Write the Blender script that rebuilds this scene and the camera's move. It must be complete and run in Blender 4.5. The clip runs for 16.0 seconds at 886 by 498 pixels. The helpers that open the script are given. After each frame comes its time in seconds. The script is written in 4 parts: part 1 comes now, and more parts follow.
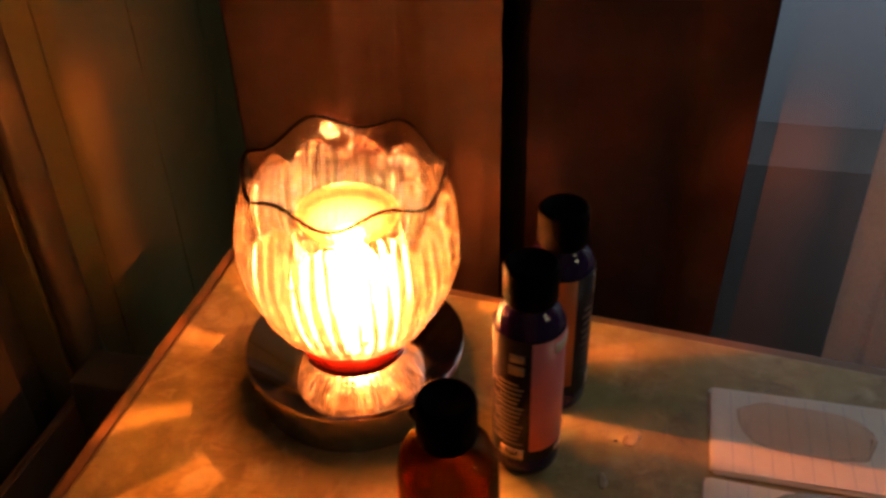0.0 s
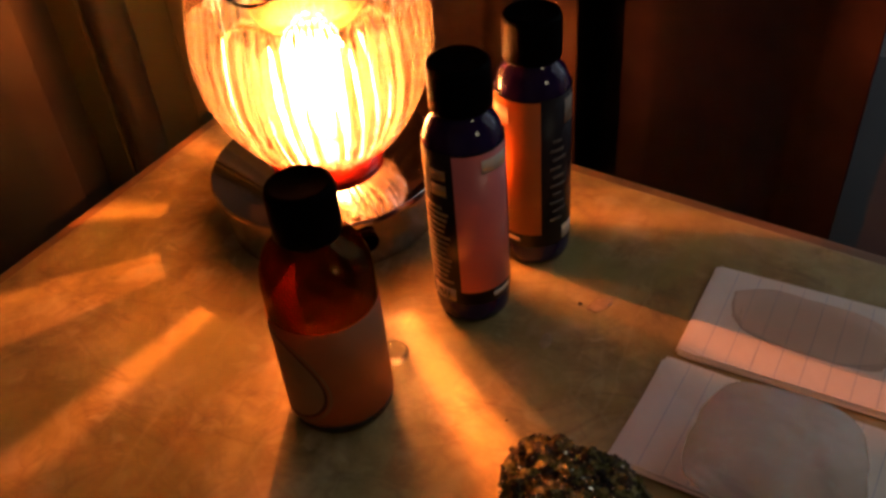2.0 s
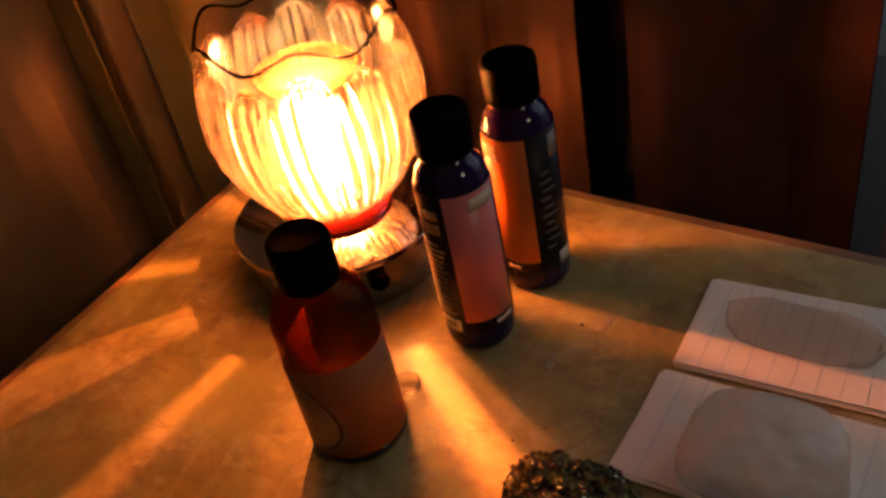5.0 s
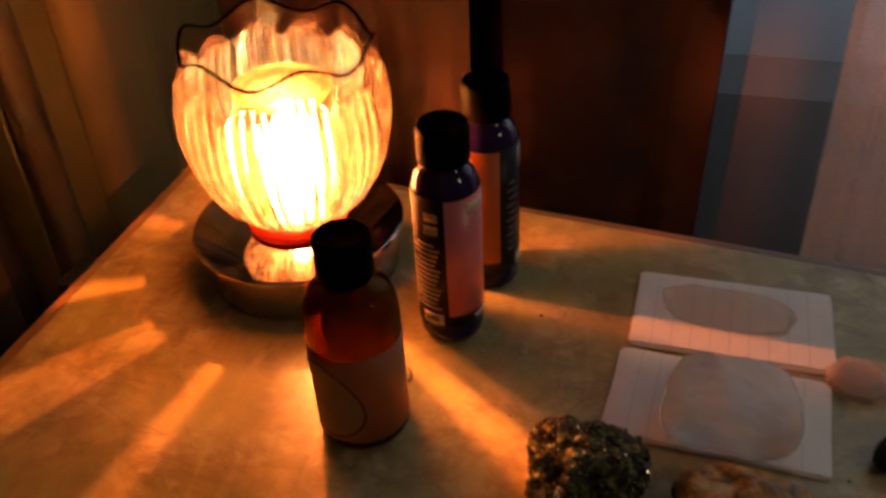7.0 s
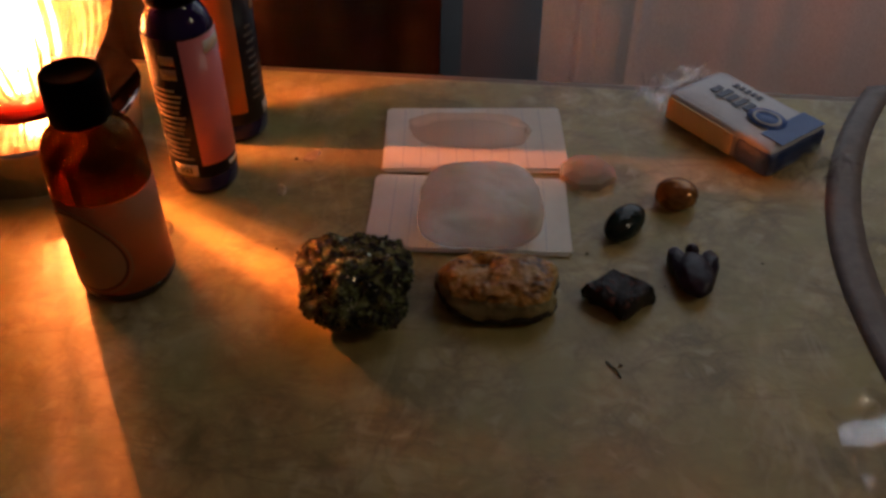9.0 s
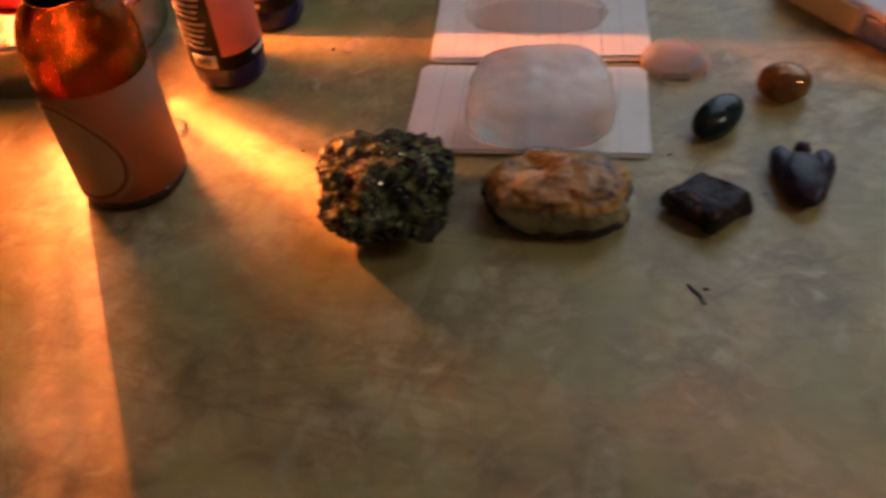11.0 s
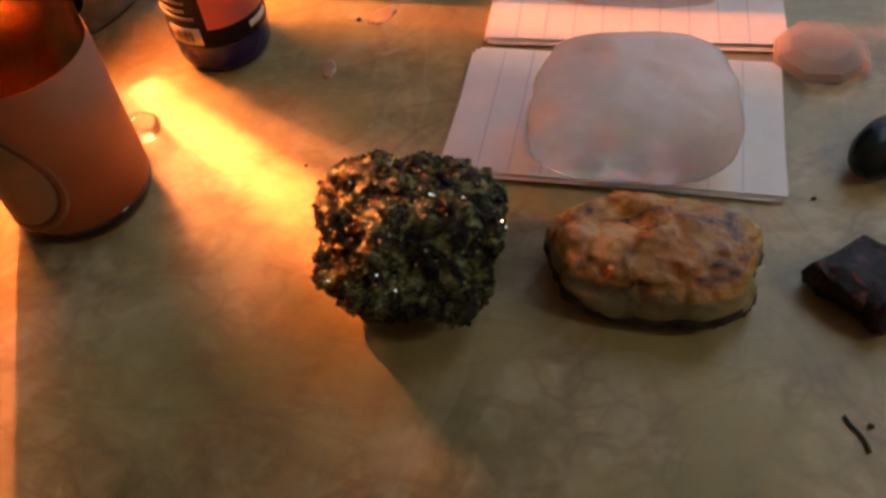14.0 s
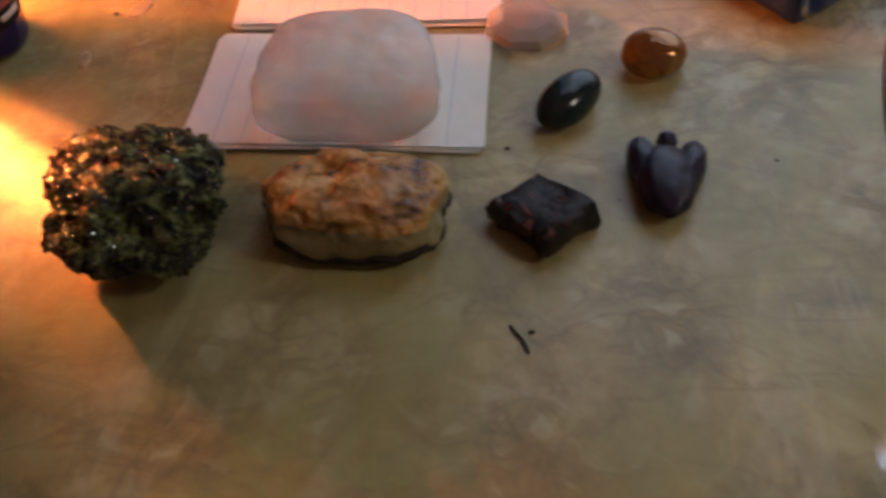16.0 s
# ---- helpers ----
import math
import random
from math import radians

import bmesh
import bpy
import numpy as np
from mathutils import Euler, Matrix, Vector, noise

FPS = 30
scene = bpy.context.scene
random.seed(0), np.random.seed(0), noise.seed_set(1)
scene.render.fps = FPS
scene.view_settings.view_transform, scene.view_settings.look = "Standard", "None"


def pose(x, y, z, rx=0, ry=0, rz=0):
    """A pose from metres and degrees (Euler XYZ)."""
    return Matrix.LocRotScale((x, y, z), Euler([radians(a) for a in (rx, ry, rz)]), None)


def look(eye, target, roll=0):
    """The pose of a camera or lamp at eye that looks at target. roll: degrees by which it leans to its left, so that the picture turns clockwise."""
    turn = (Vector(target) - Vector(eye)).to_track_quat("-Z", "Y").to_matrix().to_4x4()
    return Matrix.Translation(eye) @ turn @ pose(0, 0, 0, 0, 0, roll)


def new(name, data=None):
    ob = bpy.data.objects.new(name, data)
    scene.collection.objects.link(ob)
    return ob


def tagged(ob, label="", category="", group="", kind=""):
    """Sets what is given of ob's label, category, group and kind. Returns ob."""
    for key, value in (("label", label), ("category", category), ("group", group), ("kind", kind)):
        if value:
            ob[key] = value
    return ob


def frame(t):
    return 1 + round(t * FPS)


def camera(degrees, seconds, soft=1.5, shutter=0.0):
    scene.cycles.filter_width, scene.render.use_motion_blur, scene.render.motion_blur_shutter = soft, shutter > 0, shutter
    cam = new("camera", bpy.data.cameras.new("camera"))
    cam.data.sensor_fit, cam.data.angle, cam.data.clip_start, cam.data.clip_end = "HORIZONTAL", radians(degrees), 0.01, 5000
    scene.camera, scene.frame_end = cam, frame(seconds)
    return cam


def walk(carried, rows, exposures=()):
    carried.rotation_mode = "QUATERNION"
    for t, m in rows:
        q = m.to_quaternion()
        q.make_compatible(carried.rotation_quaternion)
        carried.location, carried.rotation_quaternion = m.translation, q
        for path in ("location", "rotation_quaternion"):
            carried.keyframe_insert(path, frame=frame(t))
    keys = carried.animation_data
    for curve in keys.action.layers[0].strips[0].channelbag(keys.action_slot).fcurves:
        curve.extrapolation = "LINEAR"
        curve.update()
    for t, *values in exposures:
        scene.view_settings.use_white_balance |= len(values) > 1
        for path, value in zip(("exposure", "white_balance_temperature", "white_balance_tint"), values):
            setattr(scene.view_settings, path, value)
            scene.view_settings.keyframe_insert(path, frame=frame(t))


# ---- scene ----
cam = camera(52.0, 16.0, soft=2.9, shutter=0.5)
PATH = [
    (0, (-0.0691, -0.4238, 1.2156), (-0.2733, 0.3657, 0.6369), -2.02),
    (0.5, (-0.0228, -0.3942, 1.2020), (-0.2436, 0.3907, 0.6232), -1.43),
    (1, (0.0288, -0.3737, 1.1680), (-0.2670, 0.3868, 0.5900), -1.63),
    (1.5, (0.0642, -0.3570, 1.1408), (-0.3096, 0.3402, 0.5290), -2.37),
    (2, (0.0796, -0.3541, 1.1146), (-0.3422, 0.3008, 0.4875), -5.44),
    (2.5, (0.1083, -0.3529, 1.1010), (-0.3507, 0.2950, 0.4930), -9.79),
    (3, (0.1306, -0.3546, 1.1014), (-0.3498, 0.2821, 0.4982), -11.67),
    (3.5, (0.1344, -0.3411, 1.0986), (-0.3937, 0.2789, 0.5184), -14.07),
    (3.7, (0.1442, -0.3348, 1.1068), (-0.3931, 0.2772, 0.5265), -15.12),
    (6, (0.0764, -0.3941, 1.1481), (-0.3338, 0.2975, 0.5535), -7.68),
    (6.5, (0.0461, -0.4206, 1.1632), (-0.3114, 0.3077, 0.5786), -5.08),
    (7, (0.0241, -0.4640, 1.1654), (-0.2323, 0.3019, 0.5758), -3.41),
    (7.5, (-0.0195, -0.4869, 1.1656), (-0.1555, 0.2988, 0.5621), -1.02),
    (8, (-0.0382, -0.5000, 1.1613), (-0.0775, 0.2699, 0.5243), 0.35),
    (8.5, (0.0115, -0.5049, 1.1420), (0.0035, 0.2524, 0.4890), 0.16),
    (8.7, (0.0257, -0.5130, 1.1359), (0.0249, 0.2424, 0.4806), 0.30),
    (10.8, (0.0800, -0.4728, 1.0648), (-0.0256, 0.2363, 0.3676), -5.44),
    (11, (0.0664, -0.4553, 1.0602), (-0.0481, 0.2356, 0.3463), -6.05),
    (11.5, (0.0160, -0.4287, 1.0544), (-0.1101, 0.2397, 0.3213), -6.47),
    (12, (-0.0002, -0.4024, 1.0518), (-0.1030, 0.2366, 0.2896), -5.33),
    (12.5, (0.0282, -0.3513, 1.0182), (-0.1252, 0.2691, 0.2491), -7.28),
    (13, (0.0395, -0.3370, 1.0045), (-0.1259, 0.2730, 0.2295), -7.76),
    (13.5, (0.0494, -0.3271, 1.0059), (-0.1270, 0.2886, 0.2379), -8.22),
    (14, (0.0546, -0.3286, 1.0037), (-0.1204, 0.2951, 0.2419), -8.15),
    (14.5, (0.0705, -0.3378, 1.0166), (-0.0591, 0.2913, 0.2501), -6.62),
    (15, (0.0979, -0.3440, 1.0097), (-0.0195, 0.3007, 0.2544), -6.84),
    (15.5, (0.1077, -0.3496, 1.0089), (-0.0028, 0.2954, 0.2527), -6.81),
    (16, (0.1275, -0.3622, 1.0107), (0.0588, 0.2849, 0.2514), -4.74),
]
walk(cam, [(t, look(eye, target, roll)) for t, eye, target, roll in PATH],
     exposures=[(0, 0.05, 6900, 12), (1.5, 0.0, 6900, 12), (2.5, -0.1, 7000, 14), (3.7, -0.1, 7000, 14), (6.5, 0.05, 7000, 14), (8.0, -0.05, 7100, 14), (8.7, 0.1, 6900, 14),
                (10.8, 1.1, 5900, 10), (11.5, 1.35, 6000, 10), (12.2, 1.05, 6300, 12), (13.5, 1.27, 6100, 14), (14.5, 1.32, 5900, 13), (15.0, 1.22, 5900, 13), (16.0, 1.43, 5800, 11)])

# ---- world and lights ----
TOP = 0.75                      # height of the tabletop
world = bpy.data.worlds.new("world")
scene.world = world
world.use_nodes = True
wn = world.node_tree
sky = wn.nodes.new("ShaderNodeTexSky")
sky.sky_type, sky.sun_disc = "NISHITA", False
sky.sun_elevation, sky.sun_rotation = radians(8), radians(160)
wn.links.new(sky.outputs[0], wn.nodes["Background"].inputs[0])
wn.nodes["Background"].inputs[1].default_value = 0.06

LAMP = Vector((-0.2556, 0.0376, TOP))


def light(name, kind, energy, colour, m, **more):
    data = bpy.data.lights.new(name, kind)
    data.energy, data.color = energy, colour
    for key, value in more.items():
        if key == "size":
            data.size = value
        if key == "size_y":
            data.shape, data.size_y = "RECTANGLE", value
        if key == "radius":
            data.shadow_soft_size = value
    ob = new(name, data)
    ob.matrix_world = m
    return ob


light("bulb_glow", "POINT", 26.0, (1.0, 0.25, 0.066), pose(LAMP.x, LAMP.y, TOP + 0.107), radius=0.0022)
light("window_sky", "AREA", 3.1, (0.72, 0.88, 1.0), look((0.45, 0.60, 1.35), (0.25, -0.6, 0.75)), size=0.7, size_y=1.0)
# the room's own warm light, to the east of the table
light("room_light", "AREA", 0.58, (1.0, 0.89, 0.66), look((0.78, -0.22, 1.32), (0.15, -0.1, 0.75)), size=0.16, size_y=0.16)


# ---- materials ----
def material(name):
    m = bpy.data.materials.new(name)
    m.use_nodes = True
    nt = m.node_tree
    return m, nt, nt.nodes["Principled BSDF"]


def node(nt, kind, **values):
    n = nt.nodes.new(kind)
    for key, value in values.items():
        n.inputs[key.replace("_", " ")].default_value = value
    return n


def ramp(nt, source, stops):
    r = nt.nodes.new("ShaderNodeValToRGB")
    while len(r.color_ramp.elements) < len(stops):
        r.color_ramp.elements.new(0.5)
    for e, (at, c) in zip(r.color_ramp.elements, stops):
        e.position, e.color = at, (*c, 1)
    nt.links.new(source, r.inputs[0])
    return r.outputs[0]


def coords(nt, which="Object"):
    return nt.nodes.new("ShaderNodeTexCoord").outputs[which]


def tex(nt, co, scale, detail=6, rough=0.6, distort=0.0, stretch=None):
    if stretch:
        mp = nt.nodes.new("ShaderNodeMapping")
        mp.inputs["Scale"].default_value = stretch
        nt.links.new(co, mp.inputs[0])
        co = mp.outputs[0]
    n = node(nt, "ShaderNodeTexNoise", Scale=scale, Detail=detail, Roughness=rough, Distortion=distort)
    nt.links.new(co, n.inputs["Vector"])
    return n.outputs["Fac"]


def mixc(nt, fac, a, b, mode="MIX"):
    m = nt.nodes.new("ShaderNodeMix")
    m.data_type, m.blend_type = "RGBA", mode
    for value, at in ((fac, 0), (a, 6), (b, 7)):
        if isinstance(value, (int, float)):
            m.inputs[at].default_value = value
        elif isinstance(value, tuple):
            m.inputs[at].default_value = (*value, 1)
        else:
            nt.links.new(value, m.inputs[at])
    return m.outputs[2]


def bump(nt, bsdf, height, strength, distance):
    b = node(nt, "ShaderNodeBump", Strength=strength, Distance=distance)
    nt.links.new(height, b.inputs["Height"])
    nt.links.new(b.outputs[0], bsdf.inputs["Normal"])


def plain(name, colour, rough=0.5, metal=0.0, grain=0.12, scale=60, relief=0.1, **more):
    """Paint, paper, plastic or stone: a colour with fine and coarse variation."""
    m, nt, b = material(name)
    co = coords(nt)
    dark = tuple(c * (1 - 2 * grain) for c in colour)
    lite = tuple(min(1, c * (1 + grain)) for c in colour)
    f = tex(nt, co, scale, 8, 0.65)
    nt.links.new(ramp(nt, f, [(0.3, dark), (0.7, lite)]), b.inputs["Base Color"])
    b.inputs["Roughness"].default_value, b.inputs["Metallic"].default_value = rough, metal
    for key, value in more.items():
        b.inputs[key.replace("_", " ")].default_value = value
    if relief:
        bump(nt, b, tex(nt, co, scale * 5, 4), relief, 0.001)
    return m


def make_table():
    m, nt, b = material("marbled_laminate")
    co = coords(nt)
    cloud = tex(nt, co, 7, 7, 0.62, 1.2)
    patch = tex(nt, co, 26, 6, 0.65, 1.0)
    fine = tex(nt, co, 110, 8, 0.7, 0.4)
    base = ramp(nt, cloud, [(0.32, (0.175, 0.134, 0.058)), (0.45, (0.285, 0.236, 0.110)), (0.56, (0.375, 0.312, 0.155)), (0.68, (0.45, 0.385, 0.215))])
    blot = ramp(nt, patch, [(0.32, (0.56, 0.53, 0.46)), (0.46, (0.88, 0.86, 0.82)), (0.56, (1.0, 1.0, 0.97)), (0.68, (1.25, 1.22, 1.15))])
    col = mixc(nt, 0.85, base, blot, "MULTIPLY")
    speck = ramp(nt, fine, [(0.3, (0.74, 0.72, 0.68)), (0.6, (1, 1, 1))])
    col = mixc(nt, 0.6, col, speck, "MULTIPLY")

    def vein(scale, distort, stretch, middle, width, strength):
        w = tex(nt, co, scale, 5, 0.55, distort, stretch)
        sub = nt.nodes.new("ShaderNodeMath")
        sub.operation = "SUBTRACT"
        sub.inputs[1].default_value = middle
        nt.links.new(w, sub.inputs[0])
        ab = nt.nodes.new("ShaderNodeMath")
        ab.operation = "ABSOLUTE"
        nt.links.new(sub.outputs[0], ab.inputs[0])
        return ramp(nt, ab.outputs[0], [(0.0, (strength,) * 3), (width, (0, 0, 0))])

    col = mixc(nt, vein(7, 1.1, (1.0, 2.2, 1.0), 0.5, 0.030, 0.38), col, (0.13, 0.09, 0.040))
    col = mixc(nt, vein(3.1, 0.5, (1.9, 1.0, 1.0), 0.46, 0.020, 0.30), col, (0.50, 0.45, 0.31))
    col = mixc(nt, vein(6.3, 0.7, (1.3, 1.0, 1.0), 0.53, 0.016, 0.24), col, (0.50, 0.45, 0.30))
    col = mixc(nt, vein(10, 0.8, (1.0, 1.7, 1.0), 0.52, 0.016, 0.22), col, (0.11, 0.078, 0.034))
    warp = node(nt, "ShaderNodeTexNoise", Scale=22.0, Detail=4.0)
    nt.links.new(co, warp.inputs["Vector"])
    shift = nt.nodes.new("ShaderNodeVectorMath")
    shift.operation = "MULTIPLY_ADD"
    shift.inputs[1].default_value = (0.035, 0.035, 0)
    nt.links.new(warp.outputs["Color"], shift.inputs[0])
    nt.links.new(co, shift.inputs[2])
    for scale, width, strength in ((30.0, 0.11, 0.36), (61.0, 0.10, 0.30)):
        cell = node(nt, "ShaderNodeTexVoronoi", Scale=scale)
        cell.feature = "DISTANCE_TO_EDGE"
        nt.links.new(shift.outputs[0], cell.inputs["Vector"])
        gate = ramp(nt, tex(nt, co, scale * 0.45, 3), [(0.42, (0, 0, 0)), (0.6, (1, 1, 1))])
        line = ramp(nt, cell.outputs["Distance"], [(0.0, (strength,) * 3), (width, (0, 0, 0))])
        pale = ramp(nt, cell.outputs["Distance"], [(0.24, (0, 0, 0)), (0.34, (0.55,) * 3)])
        col = mixc(nt, mixc(nt, 1.0, pale, gate, "MULTIPLY"), col, (0.46, 0.41, 0.26))
        col = mixc(nt, mixc(nt, 1.0, line, gate, "MULTIPLY"), col, (0.11, 0.085, 0.045))
    olive = ramp(nt, tex(nt, co, 15, 4, 0.55, 0.8), [(0.44, (0, 0, 0)), (0.66, (0.72,) * 3)])
    col = mixc(nt, olive, col, (0.285, 0.262, 0.095))
    col = mixc(nt, 1.0, col, (1.02, 1.02, 0.98), "MULTIPLY")
    nt.links.new(col, b.inputs["Base Color"])
    nt.links.new(ramp(nt, patch, [(0.3, (0.30,) * 3), (0.7, (0.46,) * 3)]), b.inputs["Roughness"])
    bump(nt, b, tex(nt, co, 240, 4), 0.05, 0.0006)
    return m


def glass(name, colour, rough, clear, tint=(1, 1, 1), ior=1.46):
    """Glass of which the share `clear` lets light straight through, as thin glass does."""
    m, nt, b = material(name)
    nt.nodes.remove(b)
    g = node(nt, "ShaderNodeBsdfGlass", Color=(*colour, 1), Roughness=rough, IOR=ior)
    t = node(nt, "ShaderNodeBsdfTransparent", Color=(*tint, 1))
    mix = nt.nodes.new("ShaderNodeMixShader")
    mix.inputs[0].default_value = clear
    nt.links.new(g.outputs[0], mix.inputs[1])
    nt.links.new(t.outputs[0], mix.inputs[2])
    nt.links.new(mix.outputs[0], nt.nodes["Material Output"].inputs[0])
    return m, nt, mix


def make_cup():
    m, nt, b = material("frosted_amber_glass")
    nt.nodes.remove(b)
    co = coords(nt)
    # tint striped for the bright and dark lines of bent light
    f = tex(nt, co, 260, 3, 0.5, 0.0, (1, 1, 0.06))
    tint = ramp(nt, f, [(0.38, (0.50, 0.30, 0.14)), (0.62, (1.0, 0.93, 0.82))])
    a = nt.nodes.new("ShaderNodeBsdfTranslucent")
    nt.links.new(tint, a.inputs[0])
    t = node(nt, "ShaderNodeBsdfTransparent", Color=(1.0, 0.9, 0.75, 1))
    mix = nt.nodes.new("ShaderNodeMixShader")
    mix.inputs[0].default_value = 0.925
    nt.links.new(a.outputs[0], mix.inputs[1])
    nt.links.new(t.outputs[0], mix.inputs[2])
    nt.links.new(mix.outputs[0], nt.nodes["Material Output"].inputs[0])
    return m


def make_sheer():
    m, nt, b = material("sheer_voile")
    nt.nodes.remove(b)
    co = coords(nt)
    f = tex(nt, co, 900, 2, 0.5, 0, (1, 1, 0.3))
    # voile tinted pink for the lamplight falling on it
    col = ramp(nt, f, [(0.3, (0.80, 0.68, 0.64)), (0.7, (0.96, 0.85, 0.81))])
    d = nt.nodes.new("ShaderNodeBsdfDiffuse")
    a = nt.nodes.new("ShaderNodeBsdfTranslucent")
    t = nt.nodes.new("ShaderNodeBsdfTransparent")
    nt.links.new(col, d.inputs[0])
    nt.links.new(col, a.inputs[0])
    m1 = nt.nodes.new("ShaderNodeMixShader")
    m1.inputs[0].default_value = 0.15
    nt.links.new(d.outputs[0], m1.inputs[1])
    nt.links.new(a.outputs[0], m1.inputs[2])
    m2 = nt.nodes.new("ShaderNodeMixShader")
    m2.inputs[0].default_value = 0.30
    nt.links.new(m1.outputs[0], m2.inputs[1])
    nt.links.new(t.outputs[0], m2.inputs[2])
    nt.links.new(m2.outputs[0], nt.nodes["Material Output"].inputs[0])
    return m


def make_liner():
    m, nt, b = material("thin_net")
    nt.nodes.remove(b)
    d = node(nt, "ShaderNodeBsdfDiffuse", Color=(0.10, 0.092, 0.088, 1))
    a = node(nt, "ShaderNodeBsdfTranslucent", Color=(0.235, 0.23, 0.23, 1))
    t = nt.nodes.new("ShaderNodeBsdfTransparent")
    m1, m2 = nt.nodes.new("ShaderNodeMixShader"), nt.nodes.new("ShaderNodeMixShader")
    m1.inputs[0].default_value, m2.inputs[0].default_value = 0.30, 0.32
    nt.links.new(d.outputs[0], m1.inputs[1])
    nt.links.new(a.outputs[0], m1.inputs[2])
    nt.links.new(m1.outputs[0], m2.inputs[1])
    nt.links.new(t.outputs[0], m2.inputs[2])
    nt.links.new(m2.outputs[0], nt.nodes["Material Output"].inputs[0])
    return m


def make_sky():
    """Evening outside: pale blue sky over dim ground, fading into each other."""
    m, nt, b = material("evening_sky")
    nt.nodes.remove(b)
    e = node(nt, "ShaderNodeEmission", Strength=1.0)
    xyz = nt.nodes.new("ShaderNodeSeparateXYZ")
    nt.links.new(nt.nodes.new("ShaderNodeNewGeometry").outputs["Position"], xyz.inputs[0])
    nt.links.new(ramp(nt, xyz.outputs[2], [(0.40, (0.030, 0.036, 0.044)), (0.62, (0.10, 0.135, 0.18)), (0.90, (0.20, 0.29, 0.41))]), e.inputs[0])
    nt.links.new(e.outputs[0], nt.nodes["Material Output"].inputs[0])
    return m


def veined(name, stops, scale, rough, relief=0.3, fine=None, **more):
    """Mineral: colours by noise, with relief."""
    m, nt, b = material(name)
    co = coords(nt)
    f = tex(nt, co, scale, 8, 0.65, 0.6)
    nt.links.new(ramp(nt, f, stops), b.inputs["Base Color"])
    b.inputs["Roughness"].default_value = rough
    for key, value in more.items():
        b.inputs[key.replace("_", " ")].default_value = value
    bump(nt, b, tex(nt, co, fine or scale * 4, 6, 0.7), relief, 0.0015)
    return m


TABLE = make_table()
EDGE = plain("table_edge_brown", (0.16, 0.10, 0.05), 0.4, scale=30)
CHROME = plain("polished_chrome", (0.72, 0.70, 0.68), 0.06, 1.0, 0.03, 40, 0.0)
SATIN = plain("brushed_nickel", (0.52, 0.47, 0.42), 0.22, 1.0, 0.08, 90, 0.03)


def make_tulip():
    """Fluted glass: the share let straight through is patterned by angle and height to shape light streaks on the
    table; the rest bends, and a little is scattered.
    """
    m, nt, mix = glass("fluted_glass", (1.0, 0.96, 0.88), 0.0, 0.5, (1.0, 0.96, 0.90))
    xyz = nt.nodes.new("ShaderNodeSeparateXYZ")
    nt.links.new(coords(nt), xyz.inputs[0])

    def calc(op, a, b=None):
        n = nt.nodes.new("ShaderNodeMath")
        n.operation = op
        for k, v in enumerate((a, b)):
            if v is None:
                continue
            if isinstance(v, (int, float)):
                n.inputs[k].default_value = v
            else:
                nt.links.new(v, n.inputs[k])
        return n.outputs[0]

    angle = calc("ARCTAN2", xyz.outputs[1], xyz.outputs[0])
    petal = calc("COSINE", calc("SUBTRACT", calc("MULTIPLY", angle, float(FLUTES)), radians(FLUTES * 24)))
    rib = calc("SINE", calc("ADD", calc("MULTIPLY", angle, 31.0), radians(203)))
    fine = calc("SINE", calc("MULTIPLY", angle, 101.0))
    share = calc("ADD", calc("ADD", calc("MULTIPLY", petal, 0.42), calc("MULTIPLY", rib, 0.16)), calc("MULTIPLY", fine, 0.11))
    # clear share peaks where light streaks should leave the lamp
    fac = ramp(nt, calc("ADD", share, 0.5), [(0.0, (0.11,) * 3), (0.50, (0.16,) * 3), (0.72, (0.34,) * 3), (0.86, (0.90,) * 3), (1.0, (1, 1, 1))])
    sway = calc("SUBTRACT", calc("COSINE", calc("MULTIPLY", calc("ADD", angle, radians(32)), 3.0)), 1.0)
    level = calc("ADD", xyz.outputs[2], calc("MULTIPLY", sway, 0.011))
    # clear share varied with height to set how far the streaks reach
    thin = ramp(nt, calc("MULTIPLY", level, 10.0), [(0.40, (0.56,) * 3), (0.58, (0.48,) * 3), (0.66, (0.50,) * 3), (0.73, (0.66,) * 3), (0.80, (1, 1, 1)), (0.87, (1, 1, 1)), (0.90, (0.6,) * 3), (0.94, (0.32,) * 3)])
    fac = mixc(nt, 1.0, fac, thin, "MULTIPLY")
    # one direction dimmed so a weaker streak falls on the cards
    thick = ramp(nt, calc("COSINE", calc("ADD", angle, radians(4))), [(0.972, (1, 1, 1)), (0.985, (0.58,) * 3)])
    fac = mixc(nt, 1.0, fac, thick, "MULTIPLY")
    # pattern fades out higher up so the walls are lit evenly
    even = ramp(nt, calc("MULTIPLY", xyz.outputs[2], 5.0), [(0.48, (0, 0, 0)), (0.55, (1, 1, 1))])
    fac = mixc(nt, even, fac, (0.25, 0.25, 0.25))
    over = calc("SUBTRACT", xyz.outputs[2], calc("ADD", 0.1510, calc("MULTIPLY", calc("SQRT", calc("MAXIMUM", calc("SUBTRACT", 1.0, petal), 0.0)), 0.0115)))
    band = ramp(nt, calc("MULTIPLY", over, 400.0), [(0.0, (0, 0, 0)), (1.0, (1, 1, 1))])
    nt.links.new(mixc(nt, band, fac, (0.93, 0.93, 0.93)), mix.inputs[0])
    a = node(nt, "ShaderNodeBsdfTranslucent", Color=(1.0, 0.86, 0.62, 1))
